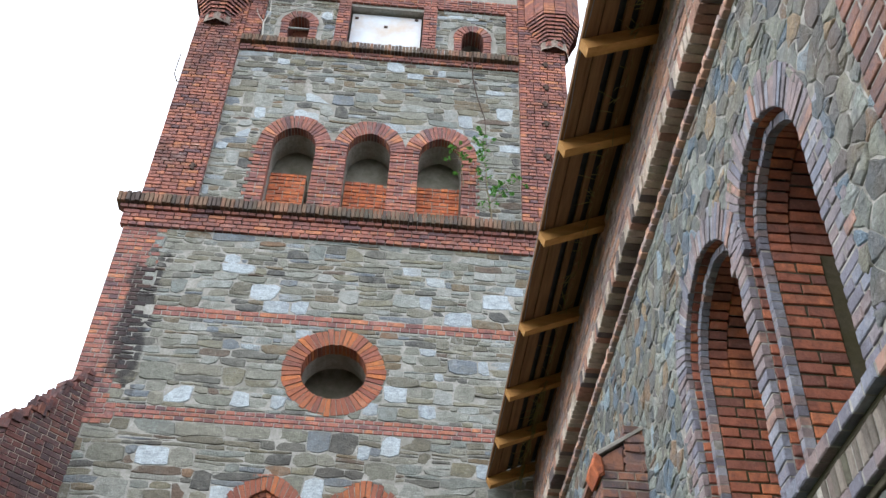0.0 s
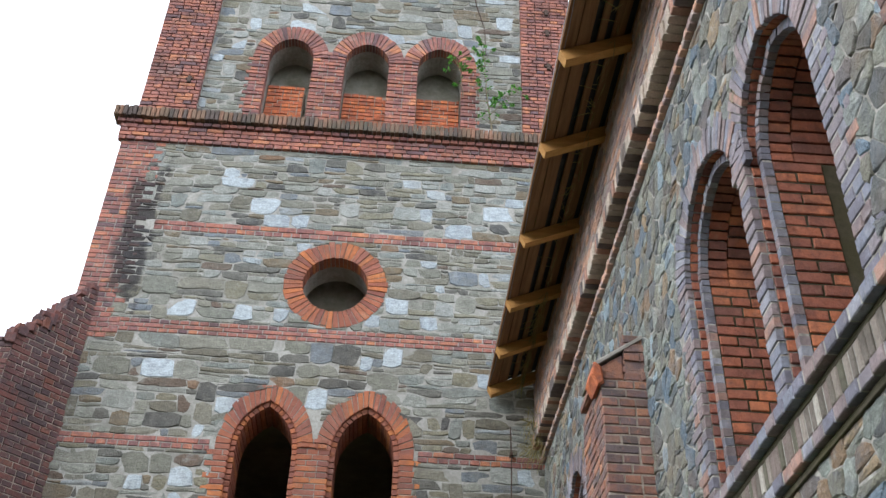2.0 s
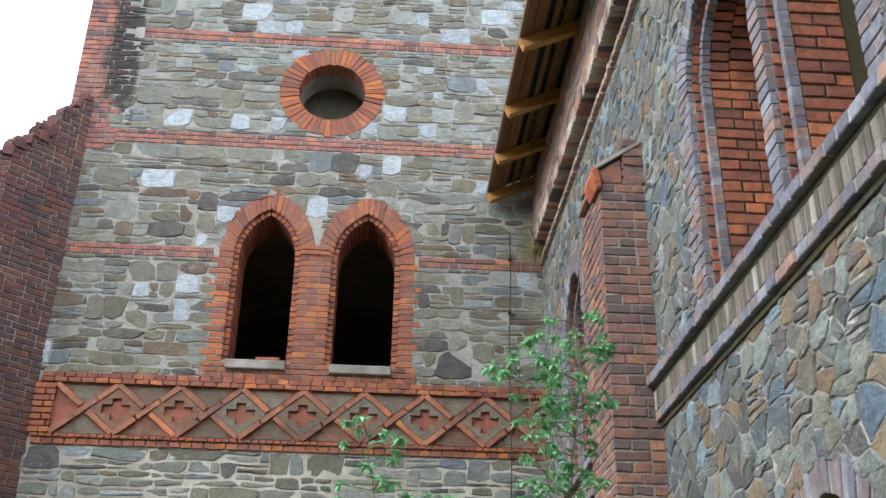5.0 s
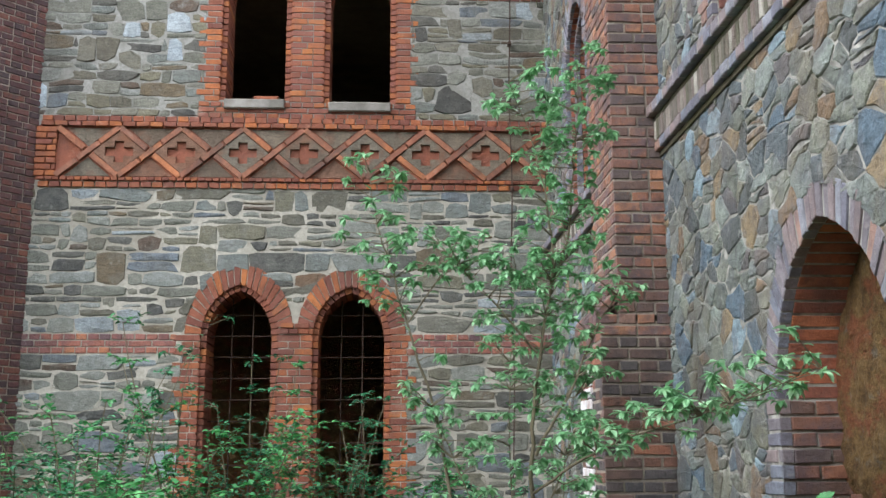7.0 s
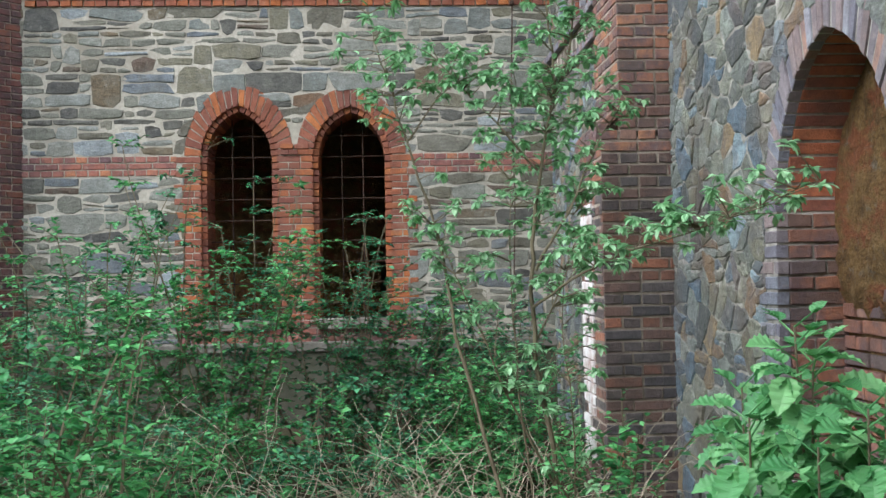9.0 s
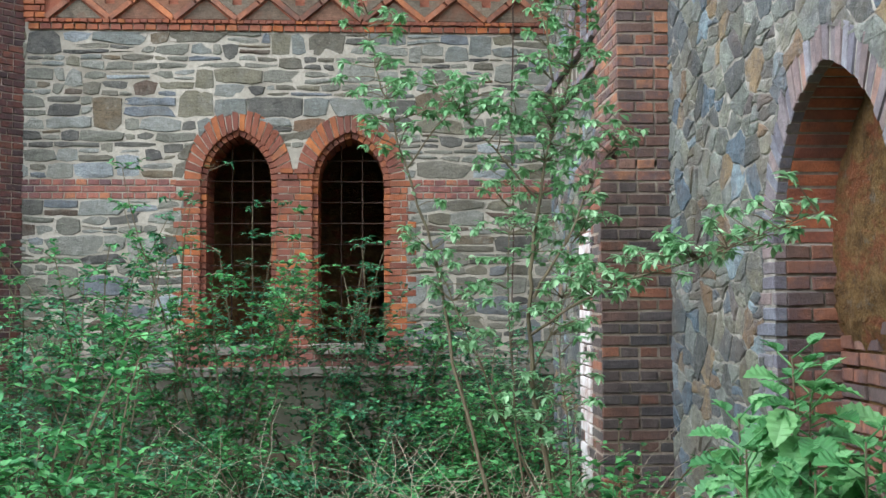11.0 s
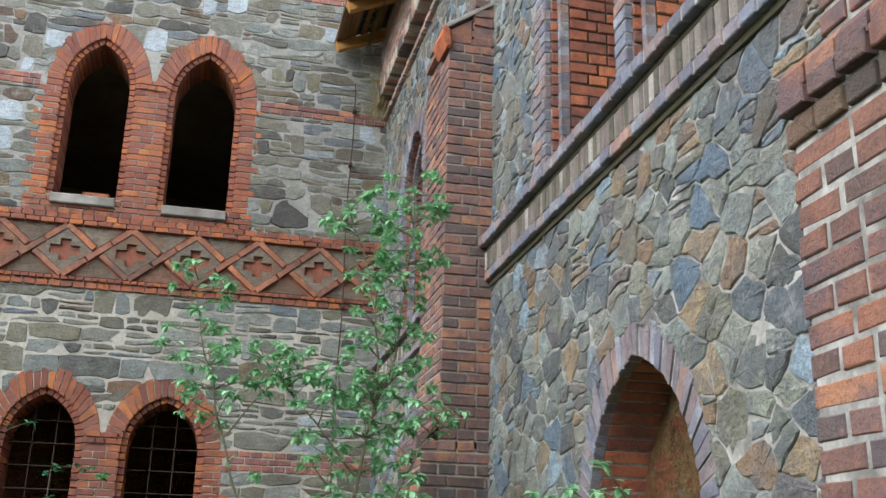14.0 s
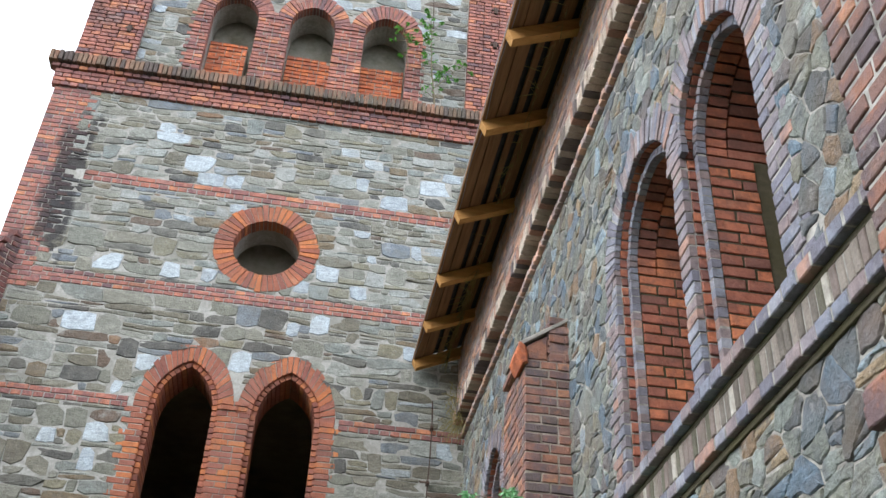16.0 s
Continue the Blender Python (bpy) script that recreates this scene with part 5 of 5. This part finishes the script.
for y in (11.05, 10.12, 9.14, 7.98, 6.65, 5.56, 4.55, 3.5, 2.4, 1.3, 0.2):
    v, f = block(roof_plane, 0.06, 3.0, y - 0.045, y + 0.045, -0.03, 0.09, 0.006)
    part("rafter", v, f, wood_old, roof, "yellowed sawn rafter")
u = 0.07
widths = (0.13, 0.12, 0.06, 0.12, 0.06, 0.14, 0.14, 0.16, 0.15, 0.16, 0.16, 0.16, 0.16, 0.16, 0.16, 0.16)
gaps = (0.012, 0.075, 0.07, 0.075, 0.07, 0.05)
for i, w in enumerate(widths):
    gap = gaps[i % 6]
    v, f = block(roof_plane, u, u + w, -0.3, 11.1, 0.092, 0.115 + rr.uniform(0, .004), 0.004)
    part("roof_board", v, f, wood_board, roof)
    u += w + gap
v, f = block(roof_plane, 0.12, 3.2, -0.3, 11.12, 0.15, 0.165, 0.002)
part("roof_covering", v, f, roof_felt, roof, "black felt roof covering")
v, f = [], []
ys = np.linspace(-0.3, 11.14, 60)
for y in ys:
    o = 0.03 + 0.012 * math.sin(y * 5) + 0.016 * noise.noise((y * 1.7, 0, 0))
    for a, d in ((0.14, 0.17), (0.105, 0.172), (0.06 + o, 0.09), (0.065 + o, 0.088), (0.11, 0.165), (0.14, 0.166)):
        v.append(roof_plane(a, y, d))
for i in range(len(ys) - 1):
    for k in range(5):
        f.append((i * 6 + k, i * 6 + k + 1, i * 6 + 7 + k, i * 6 + 6 + k))
part("eaves_sheet", v, f, sheet_zinc, roof, "dented grey sheet metal drip edge")
v, f = join([block(lambda u, w, d: (u, w, d), 3.9, 4.3, -0.3, D, -0.3, 9.2, 0.01), block(lambda u, w, d: (u, w, d), X, 4.0, -6.4, -6.0, -0.3, 8.6, 0.01)])
ob = part("wall_back", v, f, mortar_hall, hall)
# lightning conductor down the tower
cable = thing("lightning_cable", "thin dark cable with clips running down the tower front", "cable")
pts = [(1.43 - 0.002 * i + 0.012 * math.sin(i), D - 0.07, 7.35 - 0.35 * i) for i in range(20)]
v, f = tube(pts, [0.008] * 20, 5)
part("wire", v, f, iron, cable)
for i in (1, 3, 5, 8, 11, 14):
    p = pts[i]
    v, f = block(T, p[0] - 0.018, p[0] + 0.018, p[2] - 0.02, p[2] + 0.02, 0.0, 0.09, 0.006)
    part("clip", v, f, iron, cable)

# lime-smeared putlog hole beside the doorway
hole = [(-3.35 + 0.04 * math.cos(a), 1.56 + 0.075 * math.sin(a)) for a in np.linspace(0, 2 * math.pi, 10, endpoint=False)]
rim = [(-3.34 + (0.10 + 0.018 * math.sin(3 * a)) * math.cos(a), 1.60 + (0.165 + 0.035 * math.cos(2 * a + 1)) * math.sin(a)) for a in np.linspace(0, 2 * math.pi, 22, endpoint=False)]
v, f = pierced(W, rim, [hole], 0.018, -0.02)
part("lime_patch", v, f, whitewash_grey, hall, "pale lime mortar smeared round a putlog hole")

# small iron and dead wood on the tower front
for u, w in ((2.13, 16.12), (2.13, 15.5), (2.1, 15.05), (2.1, 14.55), (2.1, 13.75), (-3.42, 12.9)):
    v, f = join([block(T, u - 0.03, u + 0.03, w - 0.09, w + 0.05, 0.06, 0.10, 0.008), block(T, u - 0.06, u + 0.05, w - 0.02, w + 0.02, 0.06, 0.09, 0.006)])
    part("wall_anchor", v, f, iron, tower, "rusty iron wall anchor")
v, f = tube([(-4.13, D + 0.1, 15.05), (-4.2, D + 0.05, 15.2), (-4.2, D + 0.05, 15.75)], [0.014, 0.012, 0.01], 6)
part("iron_rod", v, f, iron, tower, "thin bent iron rod at the corner")
creeper = thing("dead_creeper", "dry leafless creeper stem hanging on the tower", "creeper")
v, f = tube([(0.82, D - 0.16, 16.2), (0.86, D - 0.05, 15.6), (0.95, D - 0.04, 15.1), (1.08, D - 0.05, 14.55), (1.1, D - 0.08, 13.9)], [0.012, 0.011, 0.01, 0.008, 0.006], 5)
part("stem", v, f, iron, creeper)
dead = thing("dead_twig", "pale dead twig standing on the upper cornice", "twig")
v, f = join([tube([(-2.86, D - 0.1, 16.24), (-2.9, D - 0.12, 16.6), (-2.82, D - 0.14, 16.95), (-2.86, D - 0.12, 17.3)], [0.014, 0.012, 0.009, 0.005], 5),
             tube([(-2.89, D - 0.12, 16.6), (-3.02, D - 0.14, 16.8), (-3.08, D - 0.14, 17.0)], [0.008, 0.006, 0.003], 4)])
part("stem", v, f, birch_bark, dead)

# ---- plants ----
def twig_leaves(rnd, pts, every, size, out, spread=0.9, wide=0.5):
    """Leaves along a stem, in alternating directions."""
    acc = 0.0
    for a, b in zip(pts, pts[1:]):
        a, b = Vector(a), Vector(b)
        seg = (b - a).length
        d = (b - a).normalized()
        t = every - acc
        while t < seg:
            p = a + d * t
            az = rnd.uniform(0, 6.28)
            side = Vector((math.cos(az), math.sin(az), rnd.uniform(-0.35, 0.5)))
            s = size * rnd.uniform(0.6, 1.25)
            along = (d * 0.45 + side * spread)
            out.append(leaf(p, along, (rnd.uniform(-.4, .4), rnd.uniform(-.4, .4), 1), s, s * wide * rnd.uniform(0.85, 1.2)))
            t += every * rnd.uniform(0.6, 1.4)
        acc = (acc + seg) % every


def bent(rnd, p, d, length, n=6, droop=0.05, wander=0.12):
    pts, d, p = [tuple(p)], Vector(d).normalized(), Vector(p)
    for i in range(n):
        p = p + d * length / n
        pts.append(tuple(p))
        d = (d + Vector((rnd.uniform(-wander, wander), rnd.uniform(-wander, wander), rnd.uniform(-wander, wander) - droop))).normalized()
    return pts


def shrub(rnd, x, y, height, radius, stems, size, leaf_mat, label, density=1.0, wide=0.6, tall=0.0):
    """A bush: arching stems, side twigs and small leaves."""
    b = thing("shrub", label, "shrub", group="wild shrubs before the tower")
    wood, leaves = [], []
    for s in range(stems):
        a = rnd.uniform(0, 6.28)
        r = radius * 0.35 * rnd.random()
        st = bent(rnd, (x + r * math.cos(a), y + r * math.sin(a), -0.05), (math.cos(a) * rnd.uniform(0, .5), math.sin(a) * rnd.uniform(0, .5), 1), height * rnd.uniform(0.75, 1.12), 8, 0.05)
        wood.append(tube(st, [0.012 * (1 - 0.8 * i / 8) + 0.002 for i in range(9)], 4))
        twig_leaves(rnd, st[2:], 0.035 / density, size, leaves, wide=wide)
        for k in range(int(15 * density)):
            i = rnd.randrange(1, 9)
            p = st[i]
            az = rnd.uniform(0, 6.28)
            tw = bent(rnd, p, (math.cos(az), math.sin(az), rnd.uniform(-0.1, 0.8)), rnd.uniform(0.25, 0.6) * radius, 4, 0.1, 0.2)
            wood.append(tube(tw, [0.004, 0.0035, 0.003, 0.002, 0.0015], 3))
            twig_leaves(rnd, tw, 0.026 / density, size, leaves, wide=wide)
    # long arching canes that stand clear of the bush
    for s in range(3 if tall else 0):
        a = rnd.uniform(0, 6.28)
        st = bent(rnd, (x + 0.2 * math.cos(a), y + 0.2 * math.sin(a), -0.05), (math.cos(a) * 0.3, math.sin(a) * 0.2, 1), height * tall * rnd.uniform(0.9, 1.1), 10, 0.045, 0.1)
        wood.append(tube(st, [0.009 * (1 - 0.8 * i / 10) + 0.002 for i in range(11)], 4))
        for i in range(3, 11):
            for k in range(3):
                az = rnd.uniform(0, 6.28)
                tw = bent(rnd, st[i], (math.cos(az), math.sin(az), rnd.uniform(-.2, .5)), rnd.uniform(0.07, 0.16), 3, 0.1, 0.2)
                wood.append(tube(tw, [0.003, 0.0025, 0.002, 0.0015], 3))
                twig_leaves(rnd, tw, 0.016, size, leaves, wide=wide)
    v, f = join(wood)
    part("stem_tangle", v, f, bark, b, "thin brown stems", "stuff")
    v, f = join(leaves)
    part("foliage", v, f, leaf_mat, b, "", "stuff")
    return b


rp = random.Random(77)
spots = [(-3.5, 9.2, 1.5), (-2.8, 8.4, 2.0), (-2.1, 8.0, 1.9), (-1.55, 8.6, 2.05), (-1.1, 8.0, 2.0), (-0.6, 8.6, 1.75), (-0.1, 8.8, 1.6), (0.45, 9.2, 1.3), (-3.9, 8.0, 1.6), (-3.2, 7.2, 1.5), (-2.4, 6.8, 1.2),
         (-1.6, 6.9, 1.15), (-0.8, 7.2, 1.2), (0.0, 7.4, 1.2), (0.75, 7.6, 1.0), (1.15, 8.6, 1.15), (0.6, 6.6, 0.85), (-0.4, 6.2, 0.8), (-1.3, 6.0, 0.75)]
for i, (x, y, h) in enumerate(spots):
    h *= 1.0 if y > 7.5 else 0.72
    shrub(rp, x, y, h * 0.95, 0.75, 9 if y > 7.5 else 4, (0.046, 0.058, 0.05)[i % 3], leaf_dark if i % 2 else leaf_mid, "dense wild shrub with small dark green leaves", 1.25, 0.66, 1.3 if y > 7.5 else 0.0)
for x, y, h in ((-1.75, 5.0, 1.75), (-2.05, 5.4, 1.8), (-1.45, 4.9, 1.25), (-1.6, 4.4, 1.1)):
    shrub(rp, x, y, h, 0.6, 5, 0.066, leaf_mid, "loose bush with broad light green leaves", 0.8, 0.8)
shrub(rp, 1.2, 5.6, 0.95, 0.4, 6, 0.055, leaf_mid, "low bush at the foot of the hall wall", 0.9)
shrub(rp, 1.45, 3.2, 1.15, 0.35, 4, 0.055, leaf_mid, "low bush beside the bricked-up doorway", 0.9)

# dry stalks among the shrubs
stalks = []
for i in range(380):
    x, y = rp.uniform(-2.0, 1.2) if i % 3 else rp.uniform(-0.4, 0.9), rp.uniform(4.9, 6.8)
    st = bent(rp, (x, y, -0.05), (rp.uniform(-1.2, 1.2), rp.uniform(-.6, .6), 1), rp.uniform(0.5, 1.2), 7, 0.16, 0.3)
    stalks.append(tube(st, [0.0034, 0.0032, 0.003, 0.0026, 0.0022, 0.0018, 0.0014, 0.001], 3))
v, f = join(stalks)
dry = new("dry_stalks", mesh_of("dry_stalks", v, f, dry_stalk))
tagged(dry, "pale dry bramble stalks among the shrubs", "dry stalks", kind="stuff")


# weeds that fill the ground before the shrubs and along the hall wall
weeds, stalks_w = [], []
for i in range(110):
    x, y = (rp.uniform(-3.2, 1.2), rp.uniform(5.2, 8.0)) if i % 4 else (rp.uniform(0.95, 1.4), rp.uniform(4.2, 7.5))
    h = rp.uniform(0.35, 0.95)
    st = bent(rp, (x, y, -0.05), (rp.uniform(-.25, .25), rp.uniform(-.25, .25), 1), h, 5, 0.02, 0.12)
    stalks_w.append(tube(st, [0.004, 0.0036, 0.003, 0.0025, 0.002, 0.0012], 3))
    twig_leaves(rp, st, 0.026, rp.uniform(0.045, 0.08), weeds, 1.0, 0.65)
v, f = join(weeds)
wd = new("undergrowth", mesh_of("undergrowth", v, f, leaf_mid))
tagged(wd, "fresh green weeds growing among the dry stalks", "weeds", kind="stuff")
v, f = join(stalks_w)
wd = new("weed_stalks", mesh_of("weed_stalks", v, f, bark))
tagged(wd, "thin green-brown stalks of the weeds", "weeds", kind="stuff")


def sapling(name, label, stems, leaf_mat, size, every, seed, limit=150):
    """A young tree: given leading stems with side twigs and leaves."""
    r = random.Random(seed)
    t = thing(name, label, "young tree")
    leaves = []
    for pts, r0, twigs, lo in stems:
        fine = []
        P = [Vector(p) for p in pts]
        for i in range(len(P) - 1):
            for k in range(4):
                fine.append(tuple(P[i].lerp(P[i + 1], k / 4) + Vector((r.uniform(-.008, .008), r.uniform(-.008, .008), 0))))
        fine.append(tuple(P[-1]))
        n = len(fine)
        v, f = tube(fine, [r0 * (1 - 0.85 * i / (n - 1)) for i in range(n)], 6)
        part("stem", v, f, bark, t)
        wood = []
        for k in range(twigs):
            i = r.randrange(int(n * lo), n)
            az = r.uniform(0, 6.28)
            tw = bent(r, fine[i], (math.cos(az), math.sin(az) * 0.7, r.uniform(0.0, 0.9)), r.uniform(0.08, 0.24), 4, 0.06, 0.18)
            wood.append(tube(tw, [0.004, 0.0035, 0.003, 0.002, 0.0015], 4))
            twig_leaves(r, tw[2:], every, size, leaves)
            # a tuft of hanging leaves at the tip
            for m in range(r.randrange(9, 16)):
                b = r.uniform(0, 6.28)
                s = size * r.uniform(0.6, 1.2)
                leaves.append(leaf(tw[-1], (math.cos(b), math.sin(b), r.uniform(-1.3, 0.35)), (math.cos(b) * 0.8, math.sin(b) * 0.8, 1), s, s * r.uniform(0.4, 0.56)))
        if wood:
            v, f = join(wood)
            part("twig_growth", v, f, bark, t, "", "stuff")
        twig_leaves(r, fine[int(n * lo):], every * 2.5, size, leaves)
    emit(leaves, "leaf", "foliage", leaf_mat, t, lambda p: p[1], limit)
    return t


sapling("young_tree", "slender young tree with grey-green stems and hanging pale leaves", [
    ([(0.95, 5.5, -0.1), (0.88, 5.5, 0.6), (0.80, 5.5, 1.1), (0.78, 5.5, 1.4), (0.79, 5.5, 1.74), (0.84, 5.5, 2.16), (0.92, 5.5, 2.53), (1.0, 5.5, 2.75), (1.06, 5.5, 3.18), (1.09, 5.5, 3.51), (1.1, 5.5, 3.85)], 0.016, 130, 0.42),
    ([(0.92, 5.5, 2.5), (0.92, 5.47, 2.69), (0.88, 5.45, 3.05), (0.79, 5.45, 3.4), (0.69, 5.45, 3.67)], 0.009, 50, 0.05),
    ([(0.80, 5.5, 1.6), (0.97, 5.4, 1.91), (1.15, 5.35, 2.31), (1.31, 5.3, 2.56)], 0.009, 28, 0.45),
    ([(0.79, 5.5, 1.40), (0.90, 5.0, 1.55), (1.085, 4.7, 1.67), (1.30, 4.35, 1.75), (1.464, 4.1, 1.82), (1.58, 3.65, 1.91)], 0.008, 60, 0.3),
    ([(0.82, 5.5, 2.14), (0.61, 5.5, 2.4), (0.43, 5.5, 2.59), (0.30, 5.5, 2.74)], 0.008, 22, 0.3),
    ([(0.90, 5.5, 0.4), (0.62, 5.4, 0.95), (0.40, 5.35, 1.5), (0.24, 5.35, 1.85)], 0.008, 44, 0.35),
    ([(0.84, 5.6, -0.1), (0.72, 5.6, 0.8), (0.68, 5.6, 1.5), (0.69, 5.6, 2.1), (0.73, 5.6, 2.6)], 0.007, 40, 0.35),
    ([(0.98, 5.4, -0.1), (0.98, 5.4, 0.7), (0.93, 5.4, 1.3), (0.96, 5.4, 1.9)], 0.006, 36, 0.3),
    ([(0.80, 5.5, 1.2), (0.98, 5.5, 1.6), (1.02, 5.5, 2.0)], 0.006, 30, 0.3)], leaf_fresh, 0.055, 0.016, 5, 200)
sapling("young_tree", "leaning young tree with a pale bare stem", [
    ([(0.72, 5.2, -0.1), (0.54, 5.3, 0.57), (0.36, 5.4, 1.26), (0.27, 5.5, 1.84), (0.1, 5.5, 2.35), (0.03, 5.5, 2.62), (-0.05, 5.5, 2.85), (-0.09, 5.5, 3.15)], 0.012, 40, 0.5),
    ([(0.12, 5.5, 2.3), (0.3, 5.5, 2.55), (0.5, 5.5, 2.7)], 0.006, 16, 0.3)], leaf_fresh, 0.058, 0.022, 6, 100)
sapling("bramble", "long arching bramble shoot with small leaves", [
    ([(-1.9, 7.4, 0.0), (-1.75, 7.4, 1.0), (-1.6, 7.4, 1.8), (-1.4, 7.4, 2.3), (-1.2, 7.4, 2.6)], 0.008, 16, 0.4)], leaf_dark, 0.05, 0.05, 9, 60)
sapling("bramble", "thin shoot with small leaves leaning on the hall wall", [
    ([(1.5, 2.8, -0.05), (1.52, 2.75, 0.5), (1.55, 2.66, 0.95), (1.55, 2.56, 1.2), (1.55, 2.47, 1.32), (1.55, 2.4, 1.42)], 0.005, 30, 0.45),
    ([(1.5, 2.85, -0.05), (1.55, 2.8, 0.5), (1.6, 2.7, 0.9), (1.62, 2.66, 1.1)], 0.005, 22, 0.4)], leaf_mid, 0.045, 0.03, 23, 60)

# birch seedling in the third upper window
sapling("birch_seedling", "small birch growing from the tower's cornice", [
    ([(1.2, D - 0.12, 12.2), (1.12, D - 0.16, 12.8), (1.08, D - 0.2, 13.3), (1.05, D - 0.22, 14.0)], 0.016, 26, 0.15),
    ([(0.75, D - 0.1, 12.9), (0.7, D - 0.2, 13.3), (0.6, D - 0.25, 13.6)], 0.008, 12, 0.3),
    ([(1.15, D - 0.14, 12.5), (1.4, D - 0.2, 12.8), (1.55, D - 0.2, 13.0)], 0.008, 12, 0.3)], leaf_light, 0.05, 0.026, 14, 0)


def big_leaf(at, along, up, length, width):
    """A serrated, ribbed leaf."""
    at, along = Vector(at), Vector(along).normalized()
    side = along.cross(Vector(up)).normalized()
    nor = side.cross(along).normalized()
    n = 11
    v, f = [], []
    for i in range(n + 1):
        t = i / n
        droop = -nor * (t * t * length * 0.28)
        mid = at + along * (t * length) + droop
        w = width / 2 * (math.sin(math.pi * t ** 0.75) ** 0.8 if 0 < t < 1 else 0.02)
        w *= 1.08 if i % 2 else 0.93
        lift = nor * (w * 0.25 + (0.14 * w if i % 2 else 0))
        back = along * (0.022 * length if i % 2 else 0)
        v += [tuple(mid - side * w + lift + back), tuple(mid), tuple(mid + side * w + lift + back)]
    for i in range(n):
        a = i * 3
        f += [(a, a + 1, a + 4, a + 3), (a + 1, a + 2, a + 5, a + 4)]
    return v, f


def near_plant():
    r = random.Random(4)
    p = thing("nettle_like_shrub", "tall herb with large serrated bright green leaves", "plant")
    stems = [[(0.80, 1.85, -0.1), (0.76, 1.83, 0.7), (0.72, 1.8, 1.2), (0.70, 1.8, 1.49)],
             [(0.84, 1.85, -0.1), (0.88, 1.8, 0.7), (0.88, 1.75, 1.1), (0.90, 1.72, 1.33)],
             [(0.76, 1.85, -0.1), (0.64, 1.82, 0.7), (0.58, 1.8, 1.1), (0.57, 1.78, 1.34)],
             [(0.80, 1.95, -0.1), (0.80, 1.95, 0.7), (0.78, 1.93, 1.1), (0.77, 1.9, 1.40)],
             [(0.72, 1.7, -0.1), (0.70, 1.7, 0.7), (0.68, 1.68, 1.05), (0.67, 1.66, 1.30)],
             [(0.9, 1.95, -0.1), (0.97, 1.95, 0.7), (0.99, 1.93, 1.1), (1.0, 1.9, 1.36)],
             [(0.85, 1.7, -0.1), (0.82, 1.7, 0.7), (0.80, 1.68, 1.05), (0.79, 1.66, 1.36)],
             [(0.78, 2.05, -0.1), (0.72, 2.05, 0.7), (0.68, 2.03, 1.1), (0.66, 2.0, 1.36)],
             [(0.82, 1.85, -0.1), (0.78, 1.85, 0.7), (0.75, 1.83, 1.1), (0.745, 1.8, 1.44)],
             [(0.9, 1.8, -0.1), (0.93, 1.8, 0.7), (0.94, 1.78, 1.05), (0.945, 1.76, 1.28)]]
    stems = [[(0.80 + 0.72 * (q[0] - 0.80) if q[2] > 0.5 else q[0], q[1], q[2]) for q in st] for st in stems]
    for st in stems:
        P = [Vector(q) for q in st]
        fine = [tuple(P[i].lerp(P[i + 1], k / 3)) for i in range(3) for k in range(3)] + [st[-1]]
        v, f = tube(fine, [0.0045 - 0.0003 * i for i in range(10)], 6)
        part("stem", v, f, bark, p)
        z = st[-1][2]
        for k in range(36):
            t = z - 0.015 * k
            q = None
            for a, b in zip(st, st[1:]):
                if a[2] <= t <= b[2]:
                    s = (t - a[2]) / (b[2] - a[2])
                    q = Vector(a).lerp(Vector(b), s)
            if q is None:
                continue
            az = k * 2.4 + r.uniform(-.4, .4)
            L = min(0.042 + 0.006 * k, 0.078) * r.uniform(0.75, 1.1)
            stem_v = Vector((math.cos(az), math.sin(az), 0.8 - 0.06 * k)).normalized()
            base = q + stem_v * (0.03 + 0.3 * L)
            v, f = tube([tuple(q), tuple(base)], [0.002, 0.0015], 4)
            part("leaf_stalk", v, f, leaf_near, p)
            lean = (0.9 - 0.16 * k) if k < 6 else r.uniform(-0.8, -0.05)
            up = (r.uniform(-.3, .3), r.uniform(-.6, .1), 1)
            for turn, f_len in ((0.0, 1.0), (0.95, 0.72), (-0.95, 0.72)):
                v, f = big_leaf(base, (math.cos(az + turn) * 0.8, math.sin(az + turn) * 0.8, lean), up, L * f_len, L * f_len * 0.72)
                part("leaf", v, f, leaf_near, p)


near_plant()

# tufts of dry grass on the end of the cornice and along the wall head
tufts = []
rg = random.Random(2)
for i in range(500):
    y = rg.choice((rg.uniform(9.0, 11.15), rg.uniform(2.0, 11.1), rg.gauss(10.9, 0.12)))
    z = 7.95 if y < 10.6 else rg.choice((7.95, 7.3, 7.05, 6.95))
    x = 1.58 if z > 7.9 else rg.uniform(1.6, 1.8)
    tufts.append(leaf((x, min(y, 11.15), z), (rg.uniform(-.6, .1), rg.uniform(-.5, .4), rg.uniform(-1.2, .5)), (0.3, 0.2, 1), rg.uniform(0.08, 0.26), 0.008))
v, f = join(tufts)
gt = new("grass_tufts", mesh_of("grass_tufts", v, f, grass_dry))
tagged(gt, "yellowed grass hanging from the wall head", "grass", kind="stuff")
# half brick left on a window sill
v, f = block(T, -1.52, -1.24, 5.58, 5.65, -0.16, -0.04, 0.008)
lb = new("loose_bricks", mesh_of("loose_bricks", v, f, brick_orange))
tagged(lb, "pair of loose pinkish bricks on the window sill", "brick")
